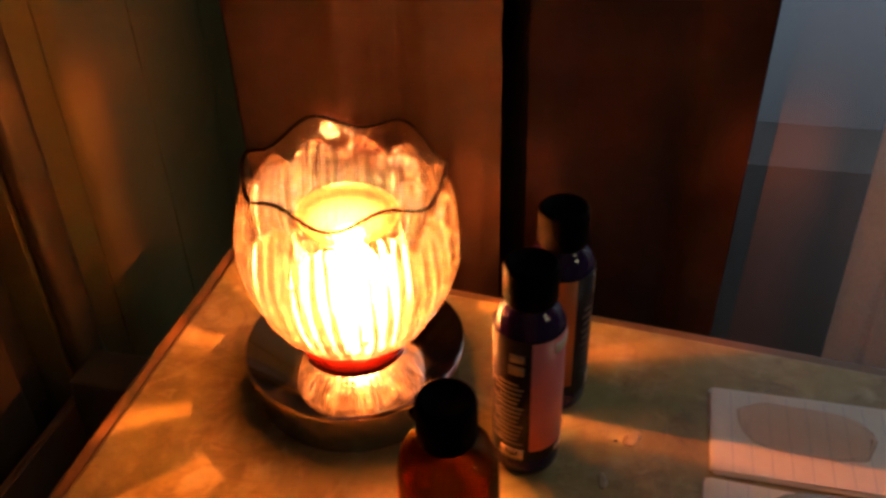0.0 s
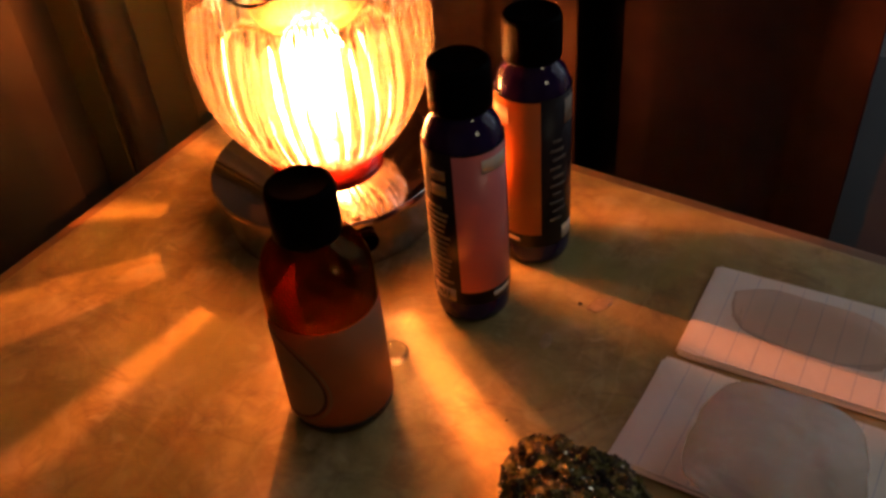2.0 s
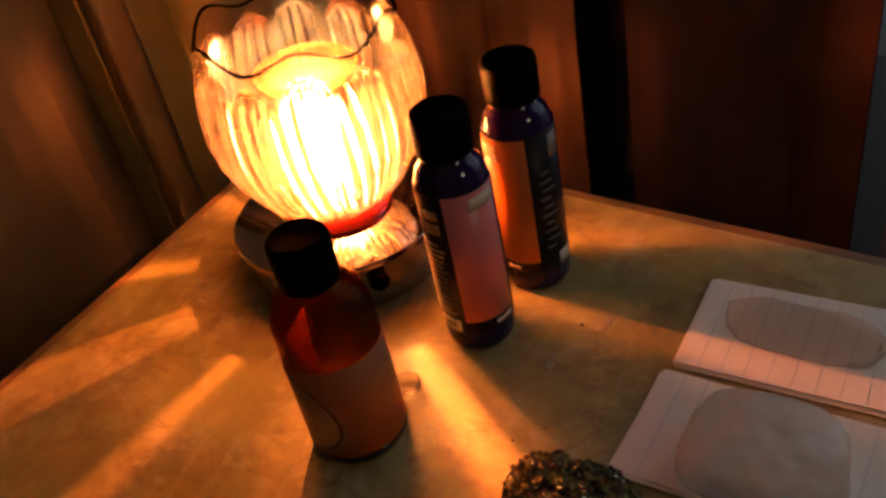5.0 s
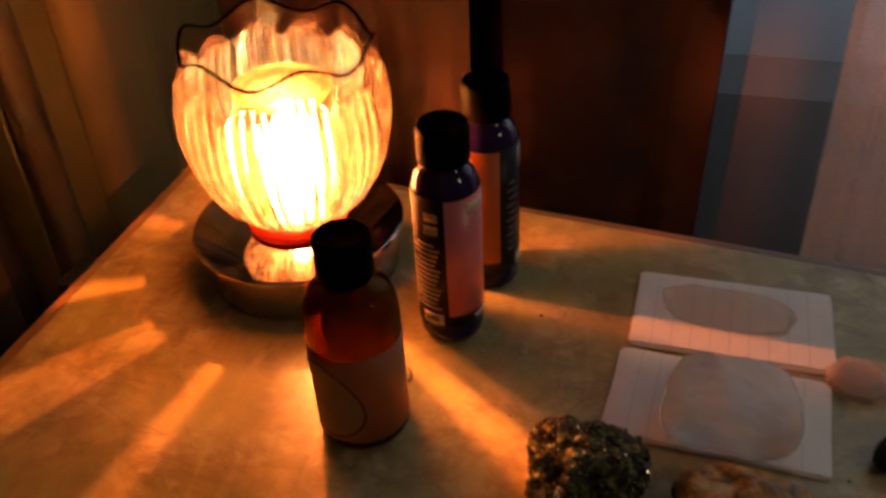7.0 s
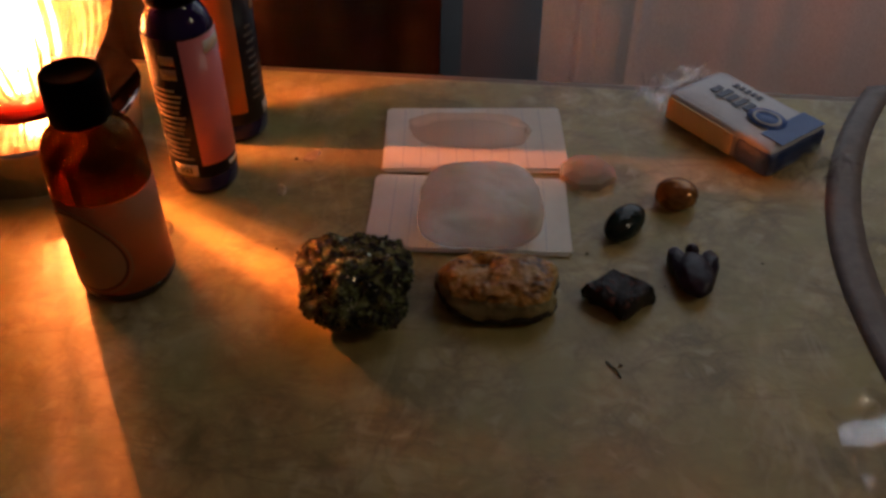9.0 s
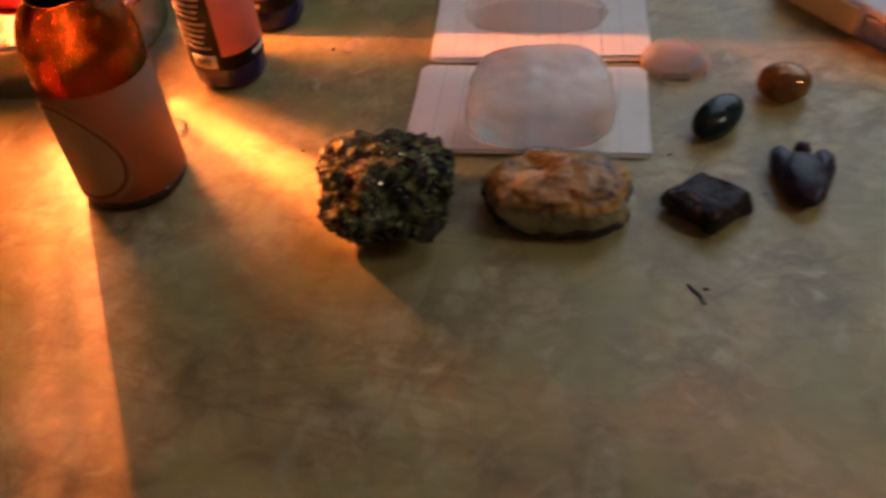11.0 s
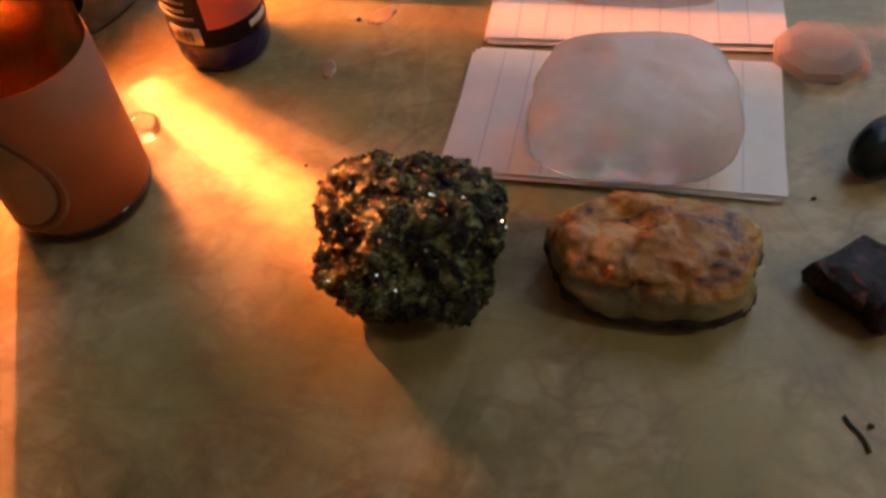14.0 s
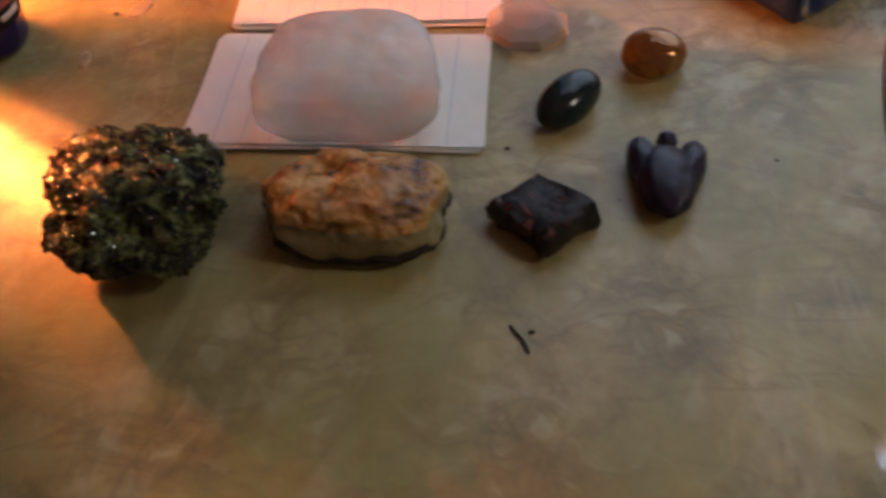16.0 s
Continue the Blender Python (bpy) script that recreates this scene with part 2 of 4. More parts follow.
    # scatter painted in streaks for the lines that bent light would show
    streak = ramp(nt, tex(nt, coords(nt), 170, 4, 0.6, 0.4, (1, 1, 0.10)), [(0.40, (0.0006,) * 3), (0.50, (0.0024,) * 3), (0.62, (0.009,) * 3)])
    m2 = nt.nodes.new("ShaderNodeMixShader")
    # glow painted along the petal arches, for glass edges catching light
    arch_glow = ramp(nt, calc("MULTIPLY", calc("ABSOLUTE", over), 600.0), [(0.0, (0.030,) * 3), (0.45, (0.018,) * 3), (1.0, (0, 0, 0))])
    nt.links.new(mixc(nt, 1.0, mixc(nt, band, streak, (0.0, 0.0, 0.0)), arch_glow, "ADD"), m2.inputs[0])
    nt.links.new(mix.outputs[0], m2.inputs[1])
    nt.links.new(a.outputs[0], m2.inputs[2])
    nt.links.new(m2.outputs[0], nt.nodes["Material Output"].inputs[0])
    return m


WAVES, FLUTES = 6, 12
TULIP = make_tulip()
RUBY = plain("red_plastic_collar", (0.20, 0.012, 0.010), 0.14, grain=0.1, relief=0.0)
CUP = make_cup()
# rim tinted dark, standing for the dark line of bent light
RIMGLASS, _, _ = glass("rim_glass_darkened", (0.30, 0.24, 0.18), 0.0, 0.12, (0.25, 0.22, 0.18), 1.5)
DISH, dish_nodes, dish_mix = glass("amber_dish_glass", (1.0, 0.78, 0.45), 0.05, 0.45, (1.0, 0.85, 0.6))
milk = node(dish_nodes, "ShaderNodeBsdfTranslucent", Color=(1.0, 0.95, 0.85, 1))
blend = dish_nodes.nodes.new("ShaderNodeMixShader")
blend.inputs[0].default_value = 0.03
dish_nodes.links.new(dish_mix.outputs[0], blend.inputs[1])
dish_nodes.links.new(milk.outputs[0], blend.inputs[2])
dish_nodes.links.new(blend.outputs[0], dish_nodes.nodes["Material Output"].inputs[0])


def make_bulb():
    """Clear glowing bulb glass: it adds light and hides nothing behind it."""
    m, nt, b = material("bulb_filament")
    nt.nodes.remove(b)
    e = node(nt, "ShaderNodeEmission", Color=(1.0, 0.60, 0.27, 1), Strength=70.0)
    t = nt.nodes.new("ShaderNodeBsdfTransparent")
    add = nt.nodes.new("ShaderNodeAddShader")
    nt.links.new(e.outputs[0], add.inputs[0])
    nt.links.new(t.outputs[0], add.inputs[1])
    nt.links.new(add.outputs[0], nt.nodes["Material Output"].inputs[0])
    return m


HOT = make_bulb()
DARKFOOT = plain("dark_brown_glass", (0.012, 0.005, 0.003), 0.08, grain=0.1, relief=0.0)
COBALT = plain("cobalt_glass", (0.014, 0.005, 0.050), 0.06, grain=0.1, relief=0.0, Specular_IOR_Level=0.35)
BLACKCAP = plain("black_ribbed_plastic", (0.002, 0.0018, 0.002), 0.40, grain=0.1, relief=0.05, IOR=1.06)
AMBER, _, _ = glass("amber_glass", (0.62, 0.41, 0.18), 0.02, 0.14, (0.65, 0.40, 0.16), 1.35)
PAPER = plain("index_card_paper", (0.76, 0.77, 0.75), 0.75, grain=0.04, scale=40, relief=0.05)
RULE = plain("blue_rule", (0.45, 0.52, 0.62), 0.8, grain=0.03, relief=0)
PINKLABEL = plain("pink_label", (0.62, 0.17, 0.17), 0.35, grain=0.05, scale=20, relief=0.0)
ORANGELABEL = plain("orange_label", (0.62, 0.16, 0.035), 0.35, grain=0.05, scale=20, relief=0.0)
DARKLABEL = plain("dark_label", (0.012, 0.009, 0.013), 0.4, grain=0.1, scale=20, relief=0.0, Specular_IOR_Level=0.15)
PALELABEL = plain("pale_label", (0.60, 0.52, 0.42), 0.5, grain=0.05, relief=0.0)
DIMINK = plain("dim_print", (0.10, 0.085, 0.07), 0.5, grain=0.1, relief=0.0)
INK = plain("grey_print", (0.24, 0.20, 0.16), 0.5, grain=0.1, relief=0.0)


def backlit(name, colour, share):
    """Paper that lets some light through from behind."""
    m = plain(name, colour, 0.55, grain=0.08, scale=25, relief=0.05)
    nt = m.node_tree
    b = nt.nodes["Principled BSDF"]
    a = node(nt, "ShaderNodeBsdfTranslucent", Color=(*[min(1, c * 1.25) for c in colour], 1))
    mix = nt.nodes.new("ShaderNodeMixShader")
    mix.inputs[0].default_value = share
    nt.links.new(b.outputs[0], mix.inputs[1])
    nt.links.new(a.outputs[0], mix.inputs[2])
    nt.links.new(mix.outputs[0], nt.nodes["Material Output"].inputs[0])
    return m


KRAFT = backlit("orange_kraft_label", (0.36, 0.125, 0.034), 0.22)
KRAFTOVAL = backlit("tan_oval_label", (0.30, 0.185, 0.085), 0.14)
KRAFTLINE = plain("brown_oval_line", (0.10, 0.034, 0.012), 0.6, grain=0.05, relief=0.0)
WALL = plain("olive_panelling", (0.130, 0.112, 0.038), 0.55, grain=0.10, scale=7, relief=0.05)
TRIM = plain("tan_moulding", (0.066, 0.050, 0.023), 0.5, grain=0.12, scale=15, relief=0.05)
# panelling olive darkened for the shade in the doorway
SHADEDOLIVE = plain("shaded_olive_paint", (0.034, 0.029, 0.014), 0.55, grain=0.12, scale=9, relief=0.05)
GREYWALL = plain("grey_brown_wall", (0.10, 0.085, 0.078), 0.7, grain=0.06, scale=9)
PLASTER = plain("cream_plaster", (0.80, 0.77, 0.72), 0.8, grain=0.06, scale=9)
FLOORM = plain("brown_carpet", (0.17, 0.13, 0.095), 0.95, grain=0.2, scale=120, relief=0.6)
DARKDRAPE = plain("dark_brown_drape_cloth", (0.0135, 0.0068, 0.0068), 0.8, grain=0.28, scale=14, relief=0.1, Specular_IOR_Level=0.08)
DRAPE = plain("brown_drape_cloth", (0.034, 0.021, 0.018), 0.8, grain=0.16, scale=12, relief=0.1, Specular_IOR_Level=0.1)
SHEER, LINER = make_sheer(), make_liner()
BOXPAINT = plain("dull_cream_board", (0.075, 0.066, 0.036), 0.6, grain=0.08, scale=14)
CREAM = plain("cream_paint", (0.34, 0.29, 0.18), 0.5, grain=0.06, scale=14)
QUARTZ = veined("rose_quartz", [(0.30, (0.93, 0.82, 0.78)), (0.55, (0.95, 0.87, 0.84)), (0.64, (0.97, 0.95, 0.94)), (0.70, (0.99, 0.99, 0.99))], 70, 0.10, 0.08, 170,
                Transmission_Weight=0.48, IOR=1.36, Subsurface_Weight=1.0, Subsurface_Radius=(0.03, 0.02, 0.017), Subsurface_Scale=0.8)


def see_through(m, share, tint):
    """Lets a share of the light go straight through a crystal."""
    nt = m.node_tree
    t = node(nt, "ShaderNodeBsdfTransparent", Color=(*tint, 1))
    mix = nt.nodes.new("ShaderNodeMixShader")
    mix.inputs[0].default_value = share
    nt.links.new(nt.nodes["Principled BSDF"].outputs[0], mix.inputs[1])
    nt.links.new(t.outputs[0], mix.inputs[2])
    nt.links.new(mix.outputs[0], nt.nodes["Material Output"].inputs[0])


SELENITE, _, _ = glass("clear_pink_quartz", (0.98, 0.87, 0.80), 0.12, 0.76, (0.97, 0.90, 0.86), 1.22)
PEACH = veined("peach_quartz", [(0.3, (0.78, 0.64, 0.54)), (0.7, (0.86, 0.76, 0.68))], 40, 0.16, 0.2, 140, Transmission_Weight=0.5, IOR=1.25,
               Subsurface_Weight=0.8, Subsurface_Radius=(0.02, 0.012, 0.008), Subsurface_Scale=0.6)
see_through(QUARTZ, 0.30, (0.97, 0.92, 0.90))
see_through(PEACH, 0.45, (0.95, 0.87, 0.80))
GLINT = plain("bright_pyrite", (0.62, 0.55, 0.36), 0.10, 1.0, 0.1, 60, 0.0)
PYRITE = veined("green_black_ore", [(0.38, (0.008, 0.007, 0.005)), (0.48, (0.034, 0.030, 0.018)), (0.54, (0.095, 0.105, 0.028)), (0.62, (0.21, 0.22, 0.080)), (0.74, (0.32, 0.30, 0.26))], 150, 0.24, 0.9, 520,
                Metallic=0.35, Specular_IOR_Level=0.4)
CITRINE = veined("citrine_crust", [(0.37, (0.06, 0.036, 0.014)), (0.45, (0.32, 0.150, 0.032)), (0.54, (0.50, 0.275, 0.072)), (0.64, (0.56, 0.39, 0.16)), (0.74, (0.14, 0.10, 0.035))], 60, 0.12, 0.7, 420,
                 Coat_Weight=0.15, Coat_Roughness=0.05, Subsurface_Weight=0.12, Subsurface_Radius=(0.012, 0.005, 0.002), Subsurface_Scale=0.4)
RIND = veined("dark_rough_rind", [(0.4, (0.010, 0.007, 0.004)), (0.6, (0.035, 0.024, 0.013)), (0.75, (0.10, 0.075, 0.035))], 160, 0.6, 0.9, 420)
MATRIX = veined("grey_green_matrix", [(0.36, (0.05, 0.038, 0.016)), (0.47, (0.20, 0.160, 0.066)), (0.72, (0.33, 0.275, 0.13))], 55, 0.5, 0.5, 260)
TOURMALINE = veined("black_tourmaline", [(0.4, (0.004, 0.003, 0.004)), (0.55, (0.016, 0.007, 0.006)), (0.68, (0.12, 0.035, 0.02))], 150, 0.24, 0.9, 240, Specular_IOR_Level=0.3)
MOSS = veined("dark_green_agate", [(0.35, (0.006, 0.011, 0.010)), (0.7, (0.020, 0.030, 0.024))], 60, 0.16, 0.03, Specular_IOR_Level=0.3)
TIGER = veined("golden_tumbled_stone", [(0.35, (0.16, 0.06, 0.015)), (0.6, (0.34, 0.15, 0.04)), (0.75, (0.62, 0.38, 0.15))], 70, 0.05, 0.03, Metallic=0.5)
AMETHYST = veined("amethyst", [(0.3, (0.007, 0.004, 0.010)), (0.7, (0.024, 0.013, 0.032))], 60, 0.28, 0.35, Transmission_Weight=0.2, Specular_IOR_Level=0.25)
WRAP = plain("white_wrapper", (0.46, 0.48, 0.54), 0.2, grain=0.05, scale=40, relief=0.25)
BLUEFOIL = plain("blue_wrapper", (0.008, 0.030, 0.13), 0.34, grain=0.2, scale=90, relief=0.4)
BLUEINK = plain("blue_print", (0.015, 0.08, 0.32), 0.4, grain=0.1, relief=0.0)
NAVYINK = plain("navy_print", (0.02, 0.03, 0.09), 0.3, grain=0.1, relief=0.0)
CREAMPACK = plain("cream_pack_side", (0.56, 0.43, 0.24), 0.4, grain=0.06, scale=30, relief=0.1)
FILM, _, _ = glass("clear_film", (0.95, 0.93, 0.92), 0.15, 0.76)
CLEAR, _, _ = glass("clear_glass", (1, 0.97, 0.92), 0.0, 0.3)
GREYRIB = plain("grey_ribbon", (0.15, 0.125, 0.12), 0.5, grain=0.15, scale=120, relief=0.3)
LEAF = plain("dry_green_sliver", (0.02, 0.035, 0.012), 0.6, relief=0)
SMEAR = plain("pale_wax", (0.36, 0.285, 0.17), 0.3, grain=0.15, scale=120, relief=0.1)
CRUMB = plain("brown_crumb", (0.03, 0.018, 0.01), 0.8, relief=0)
CORD = plain("black_cord", (0.01, 0.01, 0.01), 0.5, relief=0)


# ---- building helpers ----
def thing(name, m, label, category, group="", kind=""):
    ob = new(name)
    ob.matrix_world = m
    return tagged(ob, label, category, group, kind)


def mesh_of(bm, name, mat, smooth=True):
    bmesh.ops.recalc_face_normals(bm, faces=bm.faces)
    me = bpy.data.meshes.new(name)
    bm.to_mesh(me)
    bm.free()
    for m in mat if isinstance(mat, (list, tuple)) else [mat]:
        me.materials.append(m)
    for p in me.polygons:
        p.use_smooth = smooth
    return me


def part(name, bm, mat, parent, label="", smooth=True):
    ob = new(name, mesh_of(bm, name, mat, smooth))
    ob.parent = parent
    return tagged(ob, label)


def solo(name, bm, mat, m, label, category, group="", kind="", smooth=True):
    ob = new(name, mesh_of(bm, name, mat, smooth))
    ob.matrix_world = m
    return tagged(ob, label, category, group, kind)


def lathe(profile, n=48, radius=None):
    """A turned body from (r, z) pairs; radius(r, z, angle, i) may shape the rings into (r, z)."""
    bm = bmesh.new()
    rings = []
    for i, (r, z) in enumerate(profile):
        if r < 1e-6:
            rings.append([bm.verts.new((0, 0, z))])
            continue
        ring = []
        for k in range(n):
            a = 2 * math.pi * k / n
            rr, zz = radius(r, z, a, i) if radius else (r, z)
            ring.append(bm.verts.new((rr * math.cos(a), rr * math.sin(a), zz)))
        rings.append(ring)
    for a, b in zip(rings, rings[1:]):
        for k in range(n):
            q = (k + 1) % n
            if len(a) == 1 and len(b) == 1:
                continue
            if len(a) == 1:
                bm.faces.new((a[0], b[k], b[q]))
            elif len(b) == 1:
                bm.faces.new((a[k], b[0], a[q]))
            else:
                bm.faces.new((a[k], b[k], b[q], a[q]))
    return bm


def box(sx, sy, sz, at=(0, 0, 0), bevel=0.0, bm=None):
    """A box of those sizes, standing on at."""
    own = bm is None
    bm = bm or bmesh.new()
    made = bmesh.ops.create_cube(bm, size=1.0, matrix=Matrix.Translation((at[0], at[1], at[2] + sz / 2)) @ Matrix.Diagonal((sx, sy, sz, 1)))
    if bevel:
        edges = list({e for v in made["verts"] for e in v.link_edges})
        bmesh.ops.bevel(bm, geom=edges, offset=bevel, segments=2, profile=0.6, affect="EDGES")
    return bm


def wrap(r, z0, z1, a0, a1, n=20, thick=0.0003, rows=1):
    """A label bent round an upright cylinder, from angle a0 to a1 in degrees."""
    bm = bmesh.new()
    out, inn = [], []
    for j in range(rows + 1):
        z = z0 + (z1 - z0) * j / rows
        out.append([bm.verts.new(((r + thick) * math.cos(radians(a0 + (a1 - a0) * k / n)), (r + thick) * math.sin(radians(a0 + (a1 - a0) * k / n)), z)) for k in range(n + 1)])
        inn.append([bm.verts.new((r * math.cos(radians(a0 + (a1 - a0) * k / n)), r * math.sin(radians(a0 + (a1 - a0) * k / n)), z)) for k in range(n + 1)])
    for j in range(rows):
        for k in range(n):
            bm.faces.new((out[j][k], out[j][k + 1], out[j + 1][k + 1], out[j + 1][k]))
    for k in range(n):
        bm.faces.new((out[0][k], inn[0][k], inn[0][k + 1], out[0][k + 1]))
        bm.faces.new((out[rows][k], out[rows][k + 1], inn[rows][k + 1], inn[rows][k]))
    return bm


def stone(size, seed, rough=0.12, freq=2.2, level=4, fine=0.0, fine_freq=9.0, flat=0.15, power=1.0, sink=0.0):
    """A pebble or lump: a ball pushed about by noise, flattened where it rests at z = 0."""
    bm = bmesh.new()
    bmesh.ops.create_icosphere(bm, subdivisions=level, radius=1.0)
    off = Vector((seed * 7.31, seed * 3.17, seed * 5.71))
    for v in bm.verts:
        d = v.co.normalized()
        if power != 1.0:
            d = Vector([math.copysign(abs(c) ** power, c) for c in d])
        k = 1 + rough * noise.noise(d * freq + off) + rough * 0.5 * noise.noise(d * freq * 2.3 + off)
        if fine:
            k += fine * (1 - 2 * abs(noise.noise(d * fine_freq + off))) + fine * 0.6 * noise.noise(d * fine_freq * 2.6 + off)
        v.co = d * k
    low = min(v.co.z for v in bm.verts)
    cut = low + flat
    for v in bm.verts:
        if v.co.z < cut:
            v.co.z = cut + (v.co.z - cut) * 0.08
    low = min(v.co.z for v in bm.verts)
    for v in bm.verts:
        v.co = Vector((v.co.x * size[0] / 2, v.co.y * size[1] / 2, (v.co.z - low) * size[2] / 2 - sink))
    return bm


# ---- the room ----
def slab(name, sx, sy, sz, at, mat, label, category, smooth=False):
    return solo(name, box(sx, sy, sz), mat, pose(*at), label, category, kind="structure", smooth=smooth)


WALL_Y, WALL_X = 0.62, -0.62
slab("floor", 2.75, 2.65, 0.1, (0.56, -0.525, -0.1), FLOORM, "dark brown carpeted floor", "floor")
# unseen walls and ceiling, pale and close to bounce light onto the table
slab("ceiling", 2.75, 2.65, 0.1, (0.56, -0.525, 2.4), PLASTER, "unseen cream ceiling that bounces light", "ceiling")
slab("wall_south", 2.54, 0.1, 2.4, (0.55, -1.75, 0), PLASTER, "unseen cream wall that bounces light", "wall")
slab("wall_east", 0.1, 2.53, 2.4, (1.87, -0.535, 0), PLASTER, "unseen cream wall that bounces light", "wall")
SILL, HEAD, WIN0, WIN1 = 0.635, 1.95, -0.05, 1.05
north = bmesh.new()
box(abs(-0.745 - WIN0), 0.12, 2.4, ((-0.745 + WIN0) / 2, 0, 0), bm=north)
box(1.82 - WIN1, 0.12, 2.4, ((1.82 + WIN1) / 2, 0, 0), bm=north)
box(WIN1 - WIN0, 0.12, SILL, ((WIN0 + WIN1) / 2, 0, 0), bm=north)
box(WIN1 - WIN0, 0.12, 2.4 - HEAD, ((WIN0 + WIN1) / 2, 0, HEAD), bm=north)
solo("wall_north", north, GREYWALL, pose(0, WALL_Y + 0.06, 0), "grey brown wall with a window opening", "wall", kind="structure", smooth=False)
# panelled wall beside the table: boards with shallow grooves between them, and a doorway
west = thing("wall_west", pose(WALL_X, 0, 0), "olive painted panelling with vertical grooves", "wall", kind="structure")
part("backing", box(0.08, 2.54, 2.4, (-0.086, -0.53, 0)), WALL, west, smooth=False)
edges = [WALL_Y, 0.553, 0.405, 0.257, 0.152]
while edges[-1] > -1.55:
    edges.append(-0.72 if len(edges) == 5 else edges[-1] - 0.148)
for a, b in zip(edges, edges[1:]):
    if b != -0.72:
        part("board", box(0.046, a - b - 0.0016, 2.4, (-0.023, (a + b) / 2, 0), 0.0012), WALL, west, smooth=False)
door = thing("door_1", pose(WALL_X, 0, 0), "closed olive painted door in the panelled wall", "door", kind="structure")
part("leaf", box(0.035, 0.80, 2.02, (-0.022, -0.305, 0.01), 0.003), SHADEDOLIVE, door, smooth=False)

# window behind the curtains
window = thing("window_1", pose((WIN0 + WIN1) / 2, WALL_Y + 0.06, SILL), "white framed window behind sheer curtains", "window", kind="structure")
ww, wh = WIN1 - WIN0, HEAD - SILL
for dx in (-ww / 2 + 0.015, ww / 2 - 0.025):
    part("window_frame", box(0.05, 0.05, wh, (dx, 0, 0), 0.004), CREAM, window, smooth=False)
for dz in (wh - 0.05,):
    part("window_frame", box(ww - 0.1, 0.05, 0.05, (0, 0.001, dz), 0.004), CREAM, window, smooth=False)

# casing of a doorway in the panelled wall
casing = thing("door_trim", pose(WALL_X, 0, 0), "rounded tan door casing on olive wall", "door trim", kind="structure")
part("moulding", box(0.022, 0.040, 2.05, (0.011, 0.174, 0), 0.009), TRIM, casing)
part("jamb", box(0.012, 0.048, 2.05, (-0.038, 0.124, 0), 0.002), SHADEDOLIVE, casing)


def folds(name, x0, x1, z0, z1, y, depth, waves, mat, label, category, seed, lean=0.0, thick=0.002):
    """A hanging cloth with uneven vertical folds."""
    bm = bmesh.new()
    nx, nz = 140, 14
    grid = []
    for j in range(nz + 1):
        s = j / nz
        row = []
        for i in range(nx + 1):
            u = i / nx
            ph = 2 * math.pi * waves * u + 2.2 * noise.noise(Vector((u * 3 + seed, s * 0.6, 1.7)))
            dy = depth * (0.65 * math.sin(ph) + 0.35 * math.sin(2.3 * ph + seed)) * (0.75 + 0.25 * s)
            row.append(bm.verts.new((x0 + (x1 - x0) * u + lean * s + 0.006 * noise.noise(Vector((u * 9, s * 2, seed))), y + dy, z0 + (z1 - z0) * s)))
        grid.append(row)
    for j in range(nz):
        for i in range(nx):
            bm.faces.new((grid[j][i], grid[j][i + 1], grid[j + 1][i + 1], grid[j + 1][i]))
    ob = solo(name, bm, mat, pose(0, 0, 0), label, category)
    if thick:
        mod = ob.modifiers.new("cloth", "SOLIDIFY")
        mod.thickness = thick
    return ob


folds("drape", -0.478, -0.206, 0.02, 2.2, 0.345, 0.013, 1.9, DRAPE, "dark reddish brown drape hanging in folds", "curtain", 1.3)
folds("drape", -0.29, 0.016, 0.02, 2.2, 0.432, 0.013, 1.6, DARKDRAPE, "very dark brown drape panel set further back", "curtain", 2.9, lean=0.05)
folds("net_liner", -0.06, 0.165, 0.02, 2.2, 0.464, 0.003, 1.6, LINER, "thin grey net behind the curtains", "curtain", 5.2, thick=0)
folds("sheer_curtain", 0.139, 0.245, 0.02, 2.2, 0.376, 0.007, 1.2, SHEER, "white sheer curtain beside a slit", "curtain", 4.1, thick=0)
folds("sheer_curtain", 0.242, 1.05, 0.02, 2.2, 0.385, 0.009, 5.2, SHEER, "white sheer curtain panel over the window", "curtain", 7.7, thick=0)
# pale evening sky outside
bmk = bmesh.new()
bmesh.ops.create_grid(bmk, x_segments=1, y_segments=1, size=1.6)
solo("backdrop", bmk, make_sky(), pose(0.5, 0.95, 1.4, 90, 0, 0), "pale blue evening sky outside", "backdrop", kind="structure")
# ---- the table ----
table = thing("table", pose(0, 0, 0), "table with marbled tan laminate top and dark edge", "table")
LEFT, RIGHT, FRONT = -0.413, 0.62, -0.42


def back(x):
    return 0.131 - 0.095 * x


def plate(z0, z1, grow, bevel):
    bm = bmesh.new()
    pts = [(LEFT - grow, FRONT - grow), (RIGHT + grow, FRONT - grow), (RIGHT + grow, back(RIGHT) + grow), (LEFT - grow, back(LEFT) + grow)]
    low = [bm.verts.new((x, y, z0)) for x, y in pts]
    high = [bm.verts.new((x, y, z1)) for x, y in pts]
    bm.faces.new(low[::-1])
    top = bm.faces.new(high)
    for k in range(4):
        bm.faces.new((low[k], low[(k + 1) % 4], high[(k + 1) % 4], high[k]))
    if bevel:
        bmesh.ops.bevel(bm, geom=list(top.edges), offset=bevel, segments=3, profile=0.5, affect="EDGES")
    return bm


part("tabletop", plate(TOP - 0.020, TOP, 0.0, 0.0035), TABLE, table, smooth=False)
part("edge_band", plate(TOP - 0.034, TOP - 0.0035, 0.013, 0.004), EDGE, table, "dark moulded edge", smooth=False)
part("apron", plate(TOP - 0.10, TOP - 0.035, -0.03, 0), EDGE, table, smooth=False)
